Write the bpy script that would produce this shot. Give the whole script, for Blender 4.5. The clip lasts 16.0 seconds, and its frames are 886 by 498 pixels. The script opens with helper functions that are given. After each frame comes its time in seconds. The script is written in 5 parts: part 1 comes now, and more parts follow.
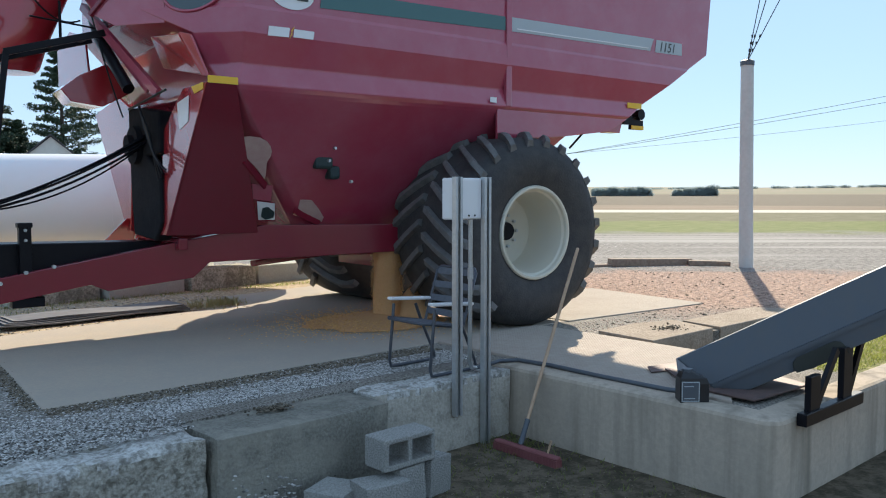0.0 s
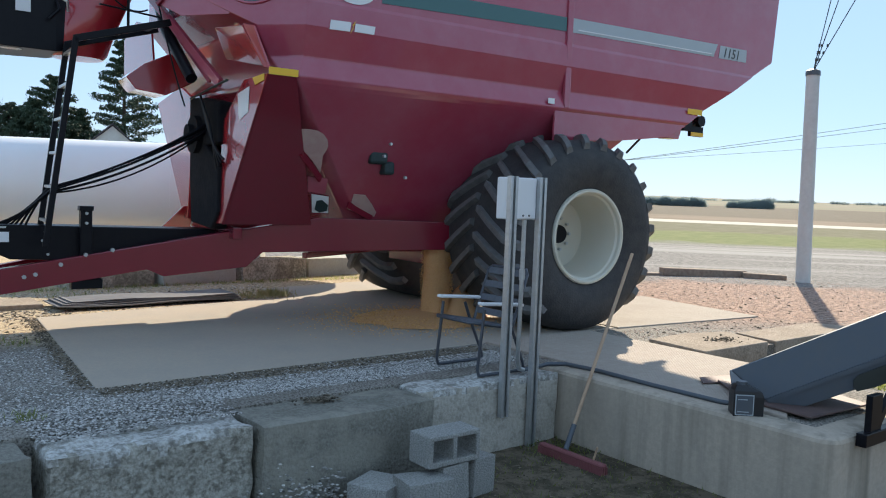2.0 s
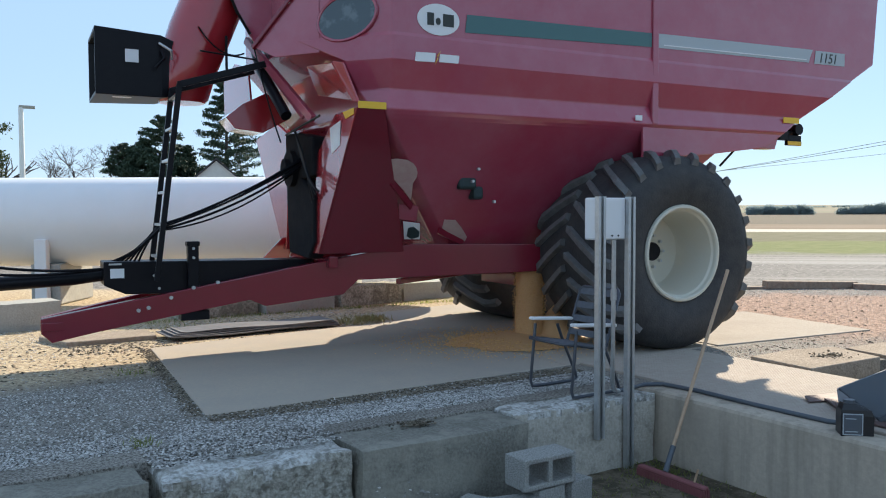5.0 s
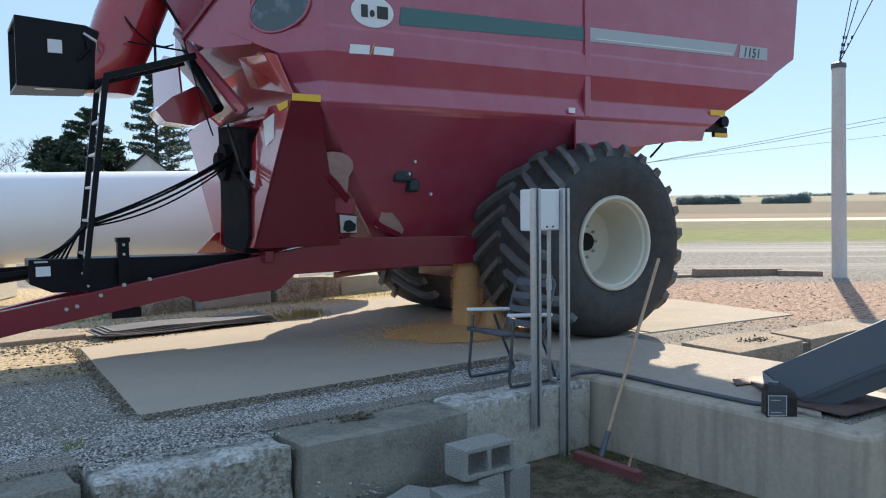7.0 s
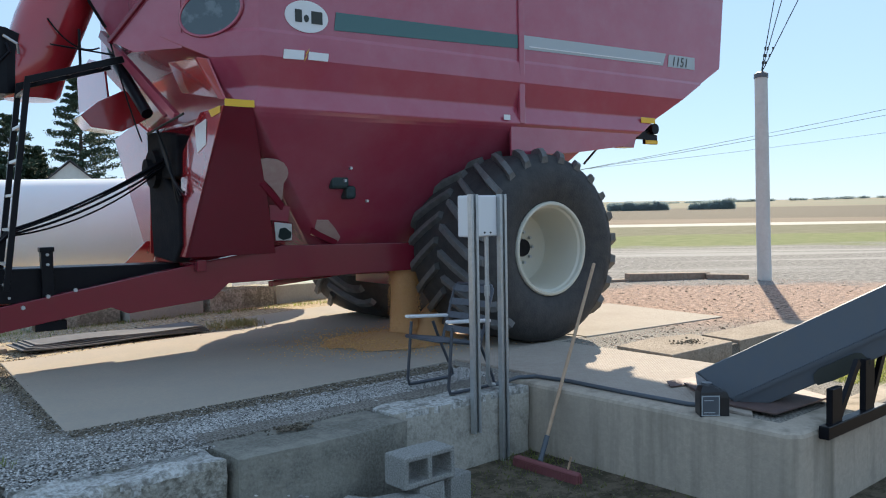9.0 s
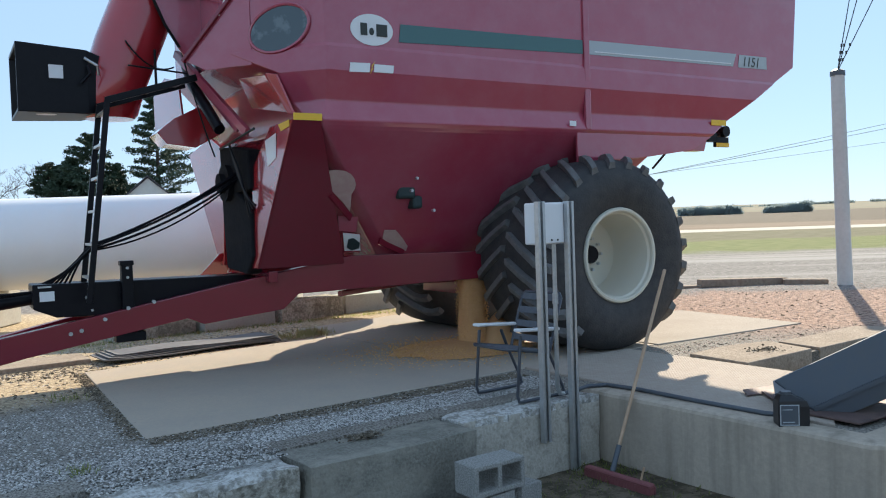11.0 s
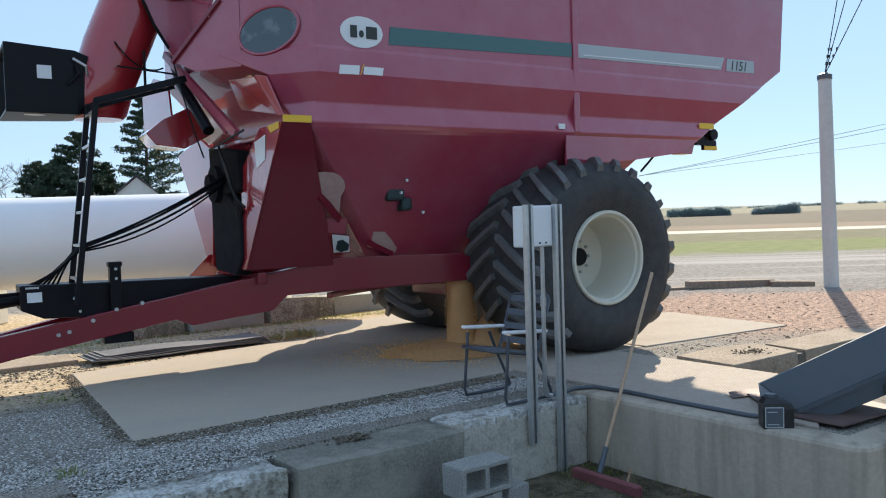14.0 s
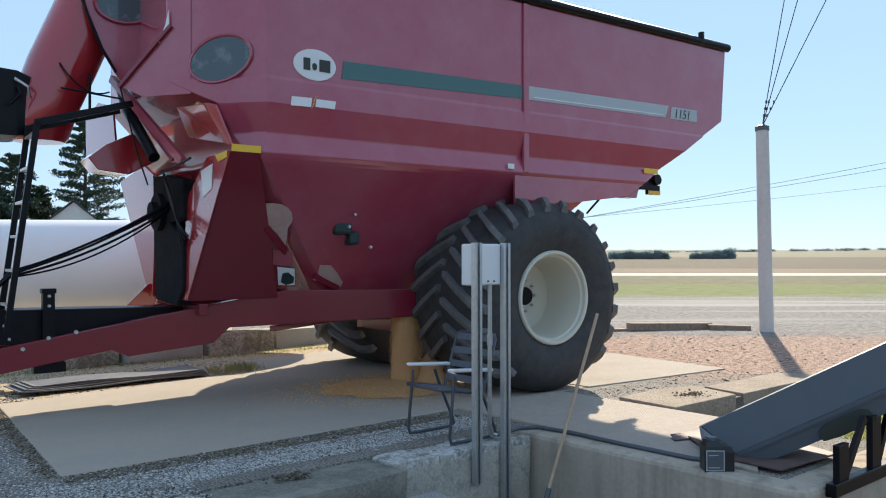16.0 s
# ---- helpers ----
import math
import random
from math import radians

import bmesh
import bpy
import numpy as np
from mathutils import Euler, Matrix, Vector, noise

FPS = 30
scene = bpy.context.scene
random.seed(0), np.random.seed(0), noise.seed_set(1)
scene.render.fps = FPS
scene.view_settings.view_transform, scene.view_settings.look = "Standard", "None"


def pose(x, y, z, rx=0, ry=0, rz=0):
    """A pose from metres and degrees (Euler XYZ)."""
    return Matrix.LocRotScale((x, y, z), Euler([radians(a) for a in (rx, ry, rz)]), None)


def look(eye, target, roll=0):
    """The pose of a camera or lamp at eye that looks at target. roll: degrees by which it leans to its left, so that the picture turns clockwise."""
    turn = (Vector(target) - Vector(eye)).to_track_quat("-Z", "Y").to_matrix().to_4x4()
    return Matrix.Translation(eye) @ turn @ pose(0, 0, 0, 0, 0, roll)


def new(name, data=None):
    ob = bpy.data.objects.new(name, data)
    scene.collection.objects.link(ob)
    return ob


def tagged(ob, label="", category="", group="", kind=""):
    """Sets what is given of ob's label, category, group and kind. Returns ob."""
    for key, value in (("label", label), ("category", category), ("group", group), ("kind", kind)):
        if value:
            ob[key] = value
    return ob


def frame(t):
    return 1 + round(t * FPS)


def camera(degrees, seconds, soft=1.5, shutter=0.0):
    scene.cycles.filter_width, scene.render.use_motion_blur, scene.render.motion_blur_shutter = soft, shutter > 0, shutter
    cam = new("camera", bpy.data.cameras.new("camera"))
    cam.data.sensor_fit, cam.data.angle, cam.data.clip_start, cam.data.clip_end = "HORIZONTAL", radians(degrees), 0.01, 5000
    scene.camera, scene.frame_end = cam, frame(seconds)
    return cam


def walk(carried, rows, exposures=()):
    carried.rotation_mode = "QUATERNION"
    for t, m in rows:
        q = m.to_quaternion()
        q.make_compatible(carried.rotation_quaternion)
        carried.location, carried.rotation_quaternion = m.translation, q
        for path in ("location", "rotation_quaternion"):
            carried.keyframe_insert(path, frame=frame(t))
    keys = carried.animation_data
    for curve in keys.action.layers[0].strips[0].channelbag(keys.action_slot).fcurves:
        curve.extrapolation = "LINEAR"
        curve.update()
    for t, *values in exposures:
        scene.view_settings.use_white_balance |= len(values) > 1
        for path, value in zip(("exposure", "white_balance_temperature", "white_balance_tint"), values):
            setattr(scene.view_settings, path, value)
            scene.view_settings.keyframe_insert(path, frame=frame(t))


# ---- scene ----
cam = camera(57.0, 16.0, soft=1.1)
PATH = [
    (0, (0.012, 0.014, 1.365), (1.346, 1.497, 1.226), -0.0),
    (0.5, (-0.011, 0.037, 1.364), (1.258, 1.58, 1.266), 0.7),
    (1, (-0.015, 0.042, 1.363), (1.206, 1.623, 1.267), 1.5),
    (1.5, (-0.006, 0.028, 1.333), (1.221, 1.603, 1.21), 2.1),
    (2, (0.007, 0.061, 1.336), (1.253, 1.62, 1.199), 2.2),
    (2.5, (0.009, 0.05, 1.339), (1.25, 1.613, 1.208), 1.9),
    (3, (-0.004, 0.014, 1.348), (1.209, 1.6, 1.234), 1.4),
    (3.5, (-0.005, 0.01, 1.358), (1.159, 1.634, 1.265), 0.9),
    (4, (-0.016, 0.001, 1.363), (1.084, 1.669, 1.288), 0.4),
    (4.2, (-0.011, -0.009, 1.375), (1.063, 1.677, 1.301), 0.3),
    (6.3, (-0.002, -0.05, 1.366), (1.065, 1.637, 1.25), -0.7),
    (6.5, (-0.01, -0.057, 1.374), (1.091, 1.609, 1.257), -0.7),
    (7, (-0.009, -0.041, 1.372), (1.173, 1.569, 1.261), -0.7),
    (7.5, (-0.004, -0.02, 1.38), (1.254, 1.531, 1.277), -0.9),
    (8, (-0.002, -0.005, 1.367), (1.305, 1.506, 1.268), -0.9),
    (8.5, (-0.004, -0.011, 1.367), (1.318, 1.487, 1.269), -1.0),
    (9, (-0.007, -0.007, 1.364), (1.3, 1.505, 1.269), -1.0),
    (9.5, (-0.003, -0.012, 1.367), (1.272, 1.527, 1.284), -1.0),
    (10, (-0.005, 0.01, 1.366), (1.228, 1.583, 1.29), -1.2),
    (10.2, (-0.011, 0.01, 1.347), (1.209, 1.593, 1.28), -1.4),
    (12.3, (0.001, -0.053, 1.4), (1.148, 1.583, 1.316), -2.6),
    (12.5, (-0.002, -0.048, 1.392), (1.153, 1.582, 1.308), -2.5),
    (13, (-0.019, -0.062, 1.392), (1.147, 1.56, 1.305), -2.4),
    (13.5, (-0.018, -0.053, 1.387), (1.163, 1.559, 1.302), -2.2),
    (14, (-0.012, -0.033, 1.381), (1.187, 1.567, 1.311), -1.8),
    (14.5, (-0.015, -0.054, 1.38), (1.209, 1.527, 1.327), -1.6),
    (15, (-0.018, -0.033, 1.388), (1.238, 1.524, 1.358), -1.3),
    (15.5, (-0.021, -0.02, 1.379), (1.265, 1.511, 1.372), -0.8),
    (16, (-0.02, 0.01, 1.383), (1.287, 1.523, 1.399), -0.1),
]
walk(cam, [(t, look(eye, target, roll)) for t, eye, target, roll in PATH])

# ---------------------------------------------------------------- light
SUN = Vector((1.42, 0.86, 1.0)).normalized()
world = bpy.data.worlds.new("world")
scene.world = world
world.use_nodes = True
wn = world.node_tree.nodes
sky = wn.new("ShaderNodeTexSky")
sky.sky_type = "NISHITA"
sky.sun_disc = False
sky.sun_elevation = math.asin(SUN.z)
sky.sun_rotation = math.atan2(SUN.x, SUN.y)
sky.dust_density = 0.0
sky.air_density = 1.0
sky.ozone_density = 2.0
wn["Background"].inputs["Strength"].default_value = 0.018
world.node_tree.links.new(sky.outputs["Color"], wn["Background"].inputs["Color"])
# thin bright haze over the whole sky
haze = wn.new("ShaderNodeBackground")
haze.inputs["Color"].default_value = (0.196, 0.287, 0.41, 1)
both = wn.new("ShaderNodeAddShader")
world.node_tree.links.new(wn["Background"].outputs[0], both.inputs[0])
world.node_tree.links.new(haze.outputs[0], both.inputs[1])
world.node_tree.links.new(both.outputs[0], wn["World Output"].inputs["Surface"])
sun = new("sun", bpy.data.lights.new("sun", "SUN"))
sun.data.energy = 4.3
sun.data.angle = radians(0.6)
sun.data.color = (1.0, 0.89, 0.72)
sun.matrix_world = look(SUN * 50, (0, 0, 0))
scene.view_settings.exposure = 1.02


# ---------------------------------------------------------------- helpers
def mat(name, base, rough=0.6, metal=0.0, grain=0.0, scale=20.0, dark=None, bump=0.0, bscale=60.0, coat=0.0, stain=0.0, sscale=1.2, vary=0.0, patch=0.0, pscale=5.0, ptone=None, hard=0.0):
    """Principled material: base colour, fine grain towards `dark`, large stains, bump."""
    m = bpy.data.materials.new(name)
    m.use_nodes = True
    nt = m.node_tree
    p = nt.nodes["Principled BSDF"]
    p.inputs["Roughness"].default_value = rough
    p.inputs["Metallic"].default_value = metal
    p.inputs["Specular IOR Level"].default_value = 0.12 if rough >= 0.85 else 0.5
    p.inputs["Coat Weight"].default_value = coat
    p.inputs["Coat Roughness"].default_value = 0.06
    tc = nt.nodes.new("ShaderNodeTexCoord")
    col = nt.nodes.new("ShaderNodeRGB")
    col.outputs[0].default_value = (*base, 1)
    out = col.outputs[0]
    dark = dark or tuple(c * 0.5 for c in base)

    def layer(out, sc, amount, detail, tone, lo=0.35, hi=0.7):
        n = nt.nodes.new("ShaderNodeTexNoise")
        n.inputs["Scale"].default_value = sc
        n.inputs["Detail"].default_value = detail
        n.inputs["Roughness"].default_value = 0.65
        nt.links.new(tc.outputs["Object"], n.inputs["Vector"])
        r = nt.nodes.new("ShaderNodeMapRange")
        r.inputs["From Min"].default_value, r.inputs["From Max"].default_value = lo, hi
        r.inputs["To Max"].default_value = amount
        nt.links.new(n.outputs["Fac"], r.inputs["Value"])
        mx = nt.nodes.new("ShaderNodeMix")
        mx.data_type = "RGBA"
        nt.links.new(r.outputs[0], mx.inputs["Factor"])
        nt.links.new(out, mx.inputs["A"])
        mx.inputs["B"].default_value = (*tone, 1)
        return mx.outputs["Result"], n.outputs["Fac"]

    if grain:
        out, _ = layer(out, scale, grain, 8, dark, 0.35 + hard, 0.7 - hard * 1.4)
    if stain:
        out, _ = layer(out, sscale, stain, 8, dark, 0.45, 0.75)
    if patch:
        out, _ = layer(out, pscale, patch, 10, ptone or dark, 0.52, 0.6)
    if vary:
        oi = nt.nodes.new("ShaderNodeObjectInfo")
        hs = nt.nodes.new("ShaderNodeHueSaturation")
        r = nt.nodes.new("ShaderNodeMapRange")
        r.inputs["To Min"].default_value, r.inputs["To Max"].default_value = 1 - vary, 1 + vary
        nt.links.new(oi.outputs["Random"], r.inputs["Value"])
        nt.links.new(r.outputs[0], hs.inputs["Value"])
        nt.links.new(out, hs.inputs["Color"])
        out = hs.outputs["Color"]
    nt.links.new(out, p.inputs["Base Color"])
    if bump:
        n = nt.nodes.new("ShaderNodeTexNoise")
        n.inputs["Scale"].default_value = bscale
        n.inputs["Detail"].default_value = 8
        nt.links.new(tc.outputs["Object"], n.inputs["Vector"])
        b = nt.nodes.new("ShaderNodeBump")
        b.inputs["Strength"].default_value = bump
        b.inputs["Distance"].default_value = 0.02
        nt.links.new(n.outputs["Fac"], b.inputs["Height"])
        nt.links.new(b.outputs["Normal"], p.inputs["Normal"])
    return m


def mesh_ob(name, bm, material, parent=None, label="", smooth=None, bevel=0.0):
    bmesh.ops.recalc_face_normals(bm, faces=bm.faces)
    me = bpy.data.meshes.new(name)
    bm.to_mesh(me)
    bm.free()
    for m in material if isinstance(material, (list, tuple)) else [material]:
        me.materials.append(m)
    ob = new(name, me)
    if smooth is not None:
        me.polygons.foreach_set("use_smooth", [True] * len(me.polygons))
        me.set_sharp_from_angle(angle=radians(smooth))
    if bevel:
        b = ob.modifiers.new("bevel", "BEVEL")
        b.width, b.segments, b.limit_method = bevel, 2, "ANGLE"
    if parent:
        ob.parent = parent
    if label:
        ob["label"] = label
    return ob


def part(name, bm, material, parent, label="", smooth=None, bevel=0.0):
    return mesh_ob(name, bm, material, parent, label, smooth, bevel)


def thing(name, label, category, m=None, group="", kind=""):
    ob = new(name)
    ob.empty_display_size = 0.1
    if m is not None:
        ob.matrix_world = m
    return tagged(ob, label, category, group, kind)


def box(bm, lo, hi, m=None):
    x0, y0, z0 = lo
    x1, y1, z1 = hi
    vs = [bm.verts.new(p) for p in ((x0, y0, z0), (x1, y0, z0), (x1, y1, z0), (x0, y1, z0), (x0, y0, z1), (x1, y0, z1), (x1, y1, z1), (x0, y1, z1))]
    for f in ((3, 2, 1, 0), (4, 5, 6, 7), (0, 1, 5, 4), (1, 2, 6, 5), (2, 3, 7, 6), (3, 0, 4, 7)):
        bm.faces.new([vs[i] for i in f])
    if m is not None:
        bmesh.ops.transform(bm, matrix=m, verts=vs)
    return vs


def loft(bm, rings, cap=True):
    """Skin closed rings of equal length."""
    rs = [[bm.verts.new(p) for p in r] for r in rings]
    n = len(rs[0])
    for a, b in zip(rs, rs[1:]):
        for i in range(n):
            bm.faces.new((a[i], a[(i + 1) % n], b[(i + 1) % n], b[i]))
    if cap:
        bm.faces.new(list(reversed(rs[0])))
        bm.faces.new(rs[-1])
    return rs


def tube(bm, pts, r, n=8, cap=True):
    """A round bar along points; r may be a list."""
    pts = [Vector(p) for p in pts]
    rr = r if isinstance(r, (list, tuple)) else [r] * len(pts)
    rings, side = [], None
    for i, p in enumerate(pts):
        d = (pts[min(i + 1, len(pts) - 1)] - pts[max(i - 1, 0)]).normalized()
        if side is None:
            side = d.orthogonal().normalized()
        side = (side - d * side.dot(d)).normalized()
        up = d.cross(side)
        rings.append([p + rr[i] * (math.cos(2 * math.pi * k / n) * side + math.sin(2 * math.pi * k / n) * up) for k in range(n)])
    return loft(bm, rings, cap)


def plate(bm, pts, off):
    """A flat polygon given thickness along the vector off."""
    a = [bm.verts.new(p) for p in pts]
    b = [bm.verts.new(Vector(p) + Vector(off)) for p in pts]
    n = len(a)
    bm.faces.new(a)
    bm.faces.new(list(reversed(b)))
    for i in range(n):
        bm.faces.new((a[i], b[i], b[(i + 1) % n], a[(i + 1) % n]))


def bar(bm, p, q, w, h, up=(0, 0, 1)):
    """A rectangular bar from p to q, w across, h along up."""
    p, q = Vector(p), Vector(q)
    d = (q - p).normalized()
    s = d.cross(Vector(up)).normalized()
    u = s.cross(d)
    loft(bm, [[e + s * a * w / 2 + u * b * h / 2 for a, b in ((-1, -1), (1, -1), (1, 1), (-1, 1))] for e in (p, q)])


def wheel_profile(bm, prof, n, m=None, close=False):
    """Turn a profile of (radius, y) round the y axis."""
    rings = [[(r * math.cos(2 * math.pi * k / n), y, r * math.sin(2 * math.pi * k / n)) for k in range(n)] for r, y in prof]
    if close:
        rings.append(rings[0])
    return loft(bm, rings, cap=not close)

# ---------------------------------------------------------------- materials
# red lightened and mixed with pale pink to paint in glare over the hopper
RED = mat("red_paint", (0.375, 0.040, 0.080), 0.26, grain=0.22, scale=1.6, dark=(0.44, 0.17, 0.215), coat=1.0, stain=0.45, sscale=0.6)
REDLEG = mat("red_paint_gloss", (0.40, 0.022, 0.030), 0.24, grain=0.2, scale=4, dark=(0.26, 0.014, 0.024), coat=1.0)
# the cart's red again, with the shade of the lower frame put in
SHADEDRED = mat("shaded_red_paint", (0.20, 0.010, 0.026), 0.25, grain=0.3, scale=5, dark=(0.15, 0.012, 0.022), coat=0.55)
BLACK = mat("black_paint", (0.005, 0.005, 0.008), 0.36, grain=0.4, scale=14, dark=(0.013, 0.013, 0.014))
BLACK.node_tree.nodes["Principled BSDF"].inputs["Specular IOR Level"].default_value = 0.18
DIRTYBLACK = mat("dirty_black_steel", (0.010, 0.010, 0.013), 0.88, grain=0.5, scale=9, dark=(0.028, 0.027, 0.026), bump=0.2, bscale=30)
RUBBER = mat("tyre_rubber", (0.026, 0.026, 0.029), 0.72, grain=0.6, scale=9, dark=(0.07, 0.066, 0.06), bump=0.25, bscale=50, stain=0.4, sscale=2)
LUGR = mat("lug_rubber", (0.15, 0.148, 0.145), 0.6, grain=0.7, scale=12, dark=(0.07, 0.069, 0.068), bump=0.2, bscale=60)
CREAM = mat("cream_paint", (0.60, 0.575, 0.485), 0.4, grain=0.3, scale=5, dark=(0.6, 0.55, 0.42), stain=0.4, sscale=2)
WHITE = mat("white_paint", (0.80, 0.80, 0.80), 0.3, grain=0.2, scale=2, dark=(0.7, 0.69, 0.66), stain=0.3, sscale=0.6)
GALV = mat("galvanised_steel", (0.55, 0.57, 0.58), 0.38, 0.8, grain=0.5, scale=25, dark=(0.35, 0.36, 0.37))
CONC = mat("slab_concrete", (0.45, 0.38, 0.30), 0.9, grain=0.5, scale=45, dark=(0.33, 0.31, 0.28), stain=0.6, sscale=0.8, bump=0.15, bscale=80)
GREYC = mat("grey_concrete", (0.45, 0.44, 0.40), 0.9, grain=0.5, scale=35, dark=(0.28, 0.27, 0.24), stain=0.5, sscale=1.5, bump=0.3, bscale=50)
OLDCONC = mat("old_concrete", (0.50, 0.47, 0.40), 0.95, hard=0.07, grain=0.75, scale=34, dark=(0.15, 0.14, 0.11), stain=0.8, sscale=3.2, bump=0.8, bscale=28, patch=0.5, pscale=5, ptone=(0.14, 0.13, 0.1))
LIMEC = mat("lime_crusted_concrete", (0.47, 0.445, 0.385), 0.95, hard=0.06, grain=0.7, scale=42, dark=(0.17, 0.155, 0.12), stain=0.5, sscale=3, bump=1.0, bscale=34, patch=0.6, pscale=17, ptone=(0.10, 0.09, 0.07))
PALEC = mat("pale_weathered_concrete", (0.52, 0.48, 0.41), 0.95, hard=0.04, grain=0.5, scale=40, dark=(0.30, 0.27, 0.22), stain=0.5, sscale=3, bump=0.5, bscale=40, patch=0.35, pscale=9, ptone=(0.16, 0.145, 0.115))
CRUST = mat("white_lime_crust", (0.62, 0.61, 0.58), 0.95, hard=0.07, grain=0.75, scale=38, dark=(0.27, 0.25, 0.21), stain=0.6, sscale=4, bump=1.0, bscale=30, patch=0.7, pscale=11, ptone=(0.16, 0.15, 0.125))
TANSLAB = mat("tan_concrete", (0.41, 0.36, 0.30), 0.9, hard=0.03, grain=0.5, scale=40, dark=(0.29, 0.25, 0.205), stain=0.6, sscale=1.3, bump=0.2, bscale=60)
TANC = mat("soil_stained_concrete", (0.40, 0.33, 0.26), 0.95, hard=0.05, grain=0.6, scale=30, dark=(0.2, 0.16, 0.12), stain=0.6, sscale=2.5, bump=0.5, bscale=35)
DARKC = mat("dark_weathered_concrete", (0.28, 0.265, 0.225), 0.95, hard=0.06, grain=0.6, scale=48, dark=(0.12, 0.112, 0.09), stain=0.6, sscale=2.2, bump=0.6, bscale=45, patch=0.4, pscale=3, ptone=(0.38, 0.355, 0.29))
CINDER = mat("cinder_block", (0.42, 0.41, 0.38), 0.95, hard=0.05, grain=0.7, scale=85, dark=(0.19, 0.19, 0.175), bump=0.9, bscale=90, vary=0.12)
STEEL = mat("grey_steel", (0.085, 0.10, 0.12), 0.5, 0.2, grain=0.4, scale=10, dark=(0.10, 0.105, 0.11), stain=0.6, sscale=2.5)
YELLOW = mat("yellow_reflector", (0.85, 0.5, 0.03), 0.4)
TEAL = mat("stripe_film", (0.06, 0.15, 0.15), 0.3)
SILVER = mat("silver_film", (0.42, 0.46, 0.48), 0.35)
INK = mat("dark_ink", (0.03, 0.035, 0.03), 0.5)
CORN = mat("corn_kernels", (0.74, 0.43, 0.21), 0.6, grain=0.6, scale=120, dark=(0.6, 0.28, 0.08), bump=0.8, bscale=150)
# the paler patches paint reflections into the dark pane colour
GLASS = mat("dark_window_reflections", (0.02, 0.04, 0.045), 0.06, coat=1.0, patch=0.5, pscale=4.5, ptone=(0.16, 0.20, 0.21))
# the pole's own pale surface, lightened further for haze
POLE = mat("weathered_hazed_pole", (0.58, 0.575, 0.55), 0.8, grain=0.4, scale=14, dark=(0.42, 0.41, 0.39), stain=0.5, sscale=1.5)
MAT_RUBBER = mat("rubber_belting", (0.10, 0.10, 0.11), 0.6, grain=0.5, scale=12, dark=(0.2, 0.19, 0.18), stain=0.5, sscale=2)
WOOD = mat("weathered_timber", (0.34, 0.27, 0.21), 0.85, grain=0.6, scale=18, dark=(0.14, 0.09, 0.06), bump=0.4, bscale=40)
HANDLE = mat("broom_handle_wood", (0.50, 0.34, 0.22), 0.6, grain=0.5, scale=15, dark=(0.32, 0.2, 0.12))
BROOMRED = mat("faded_red_plastic", (0.22, 0.075, 0.08), 0.6, grain=0.5, scale=20, dark=(0.2, 0.05, 0.05))
RUST = mat("rusty_steel", (0.16, 0.10, 0.085), 0.7, 0.2, grain=0.6, scale=12, dark=(0.08, 0.06, 0.06), stain=0.6, sscale=3)
NEEDLE = mat("conifer_needles", (0.045, 0.08, 0.045), 0.7, grain=0.5, scale=0.8, dark=(0.026, 0.045, 0.028))
LEAF = mat("pale_leaves", (0.12, 0.14, 0.05), 0.7, grain=0.5, scale=0.8, dark=(0.05, 0.07, 0.03))
BARK = mat("grey_bark", (0.11, 0.09, 0.08), 0.9, grain=0.5, scale=6, dark=(0.05, 0.04, 0.035))
# blue-grey haze of distance is put into this leaf colour
WOODS = mat("hazed_woods_foliage", (0.36, 0.42, 0.42), 0.9, grain=0.5, scale=0.15, dark=(0.28, 0.34, 0.35))
STRAW = mat("dry_straw", (0.42, 0.36, 0.16), 0.8, grain=0.6, scale=8, dark=(0.2, 0.22, 0.08))
GRASS = mat("green_grass", (0.10, 0.14, 0.04), 0.7, grain=0.5, scale=5, dark=(0.2, 0.2, 0.08))
ROOF = mat("grey_shingle_roof", (0.10, 0.10, 0.11), 0.9, grain=0.5, scale=2)
SIDING = mat("pale_siding", (0.62, 0.64, 0.62), 0.6, grain=0.2, scale=2)


def stone_mat(name, a, b):
    m = bpy.data.materials.new(name)
    m.use_nodes = True
    nt = m.node_tree
    g = nt.nodes.new("ShaderNodeNewGeometry")
    r = nt.nodes.new("ShaderNodeValToRGB")
    r.color_ramp.elements[0].color, r.color_ramp.elements[1].color = (*a, 1), (*b, 1)
    nt.links.new(g.outputs["Random Per Island"], r.inputs["Fac"])
    p = nt.nodes["Principled BSDF"]
    nt.links.new(r.outputs["Color"], p.inputs["Base Color"])
    p.inputs["Roughness"].default_value = 0.9
    p.inputs["Specular IOR Level"].default_value = 0.12
    return m


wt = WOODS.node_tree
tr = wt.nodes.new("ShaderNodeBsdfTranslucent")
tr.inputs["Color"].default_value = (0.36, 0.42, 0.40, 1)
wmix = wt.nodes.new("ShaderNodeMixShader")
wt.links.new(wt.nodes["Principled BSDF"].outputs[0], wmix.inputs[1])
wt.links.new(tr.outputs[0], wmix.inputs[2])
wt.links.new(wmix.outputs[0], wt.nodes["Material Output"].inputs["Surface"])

gt = GRASS.node_tree
gtr = gt.nodes.new("ShaderNodeBsdfTranslucent")
gtr.inputs["Color"].default_value = (0.30, 0.33, 0.08, 1)
gmix = gt.nodes.new("ShaderNodeMixShader")
gt.links.new(gt.nodes["Principled BSDF"].outputs[0], gmix.inputs[1])
gt.links.new(gtr.outputs[0], gmix.inputs[2])
gt.links.new(gmix.outputs[0], gt.nodes["Material Output"].inputs["Surface"])

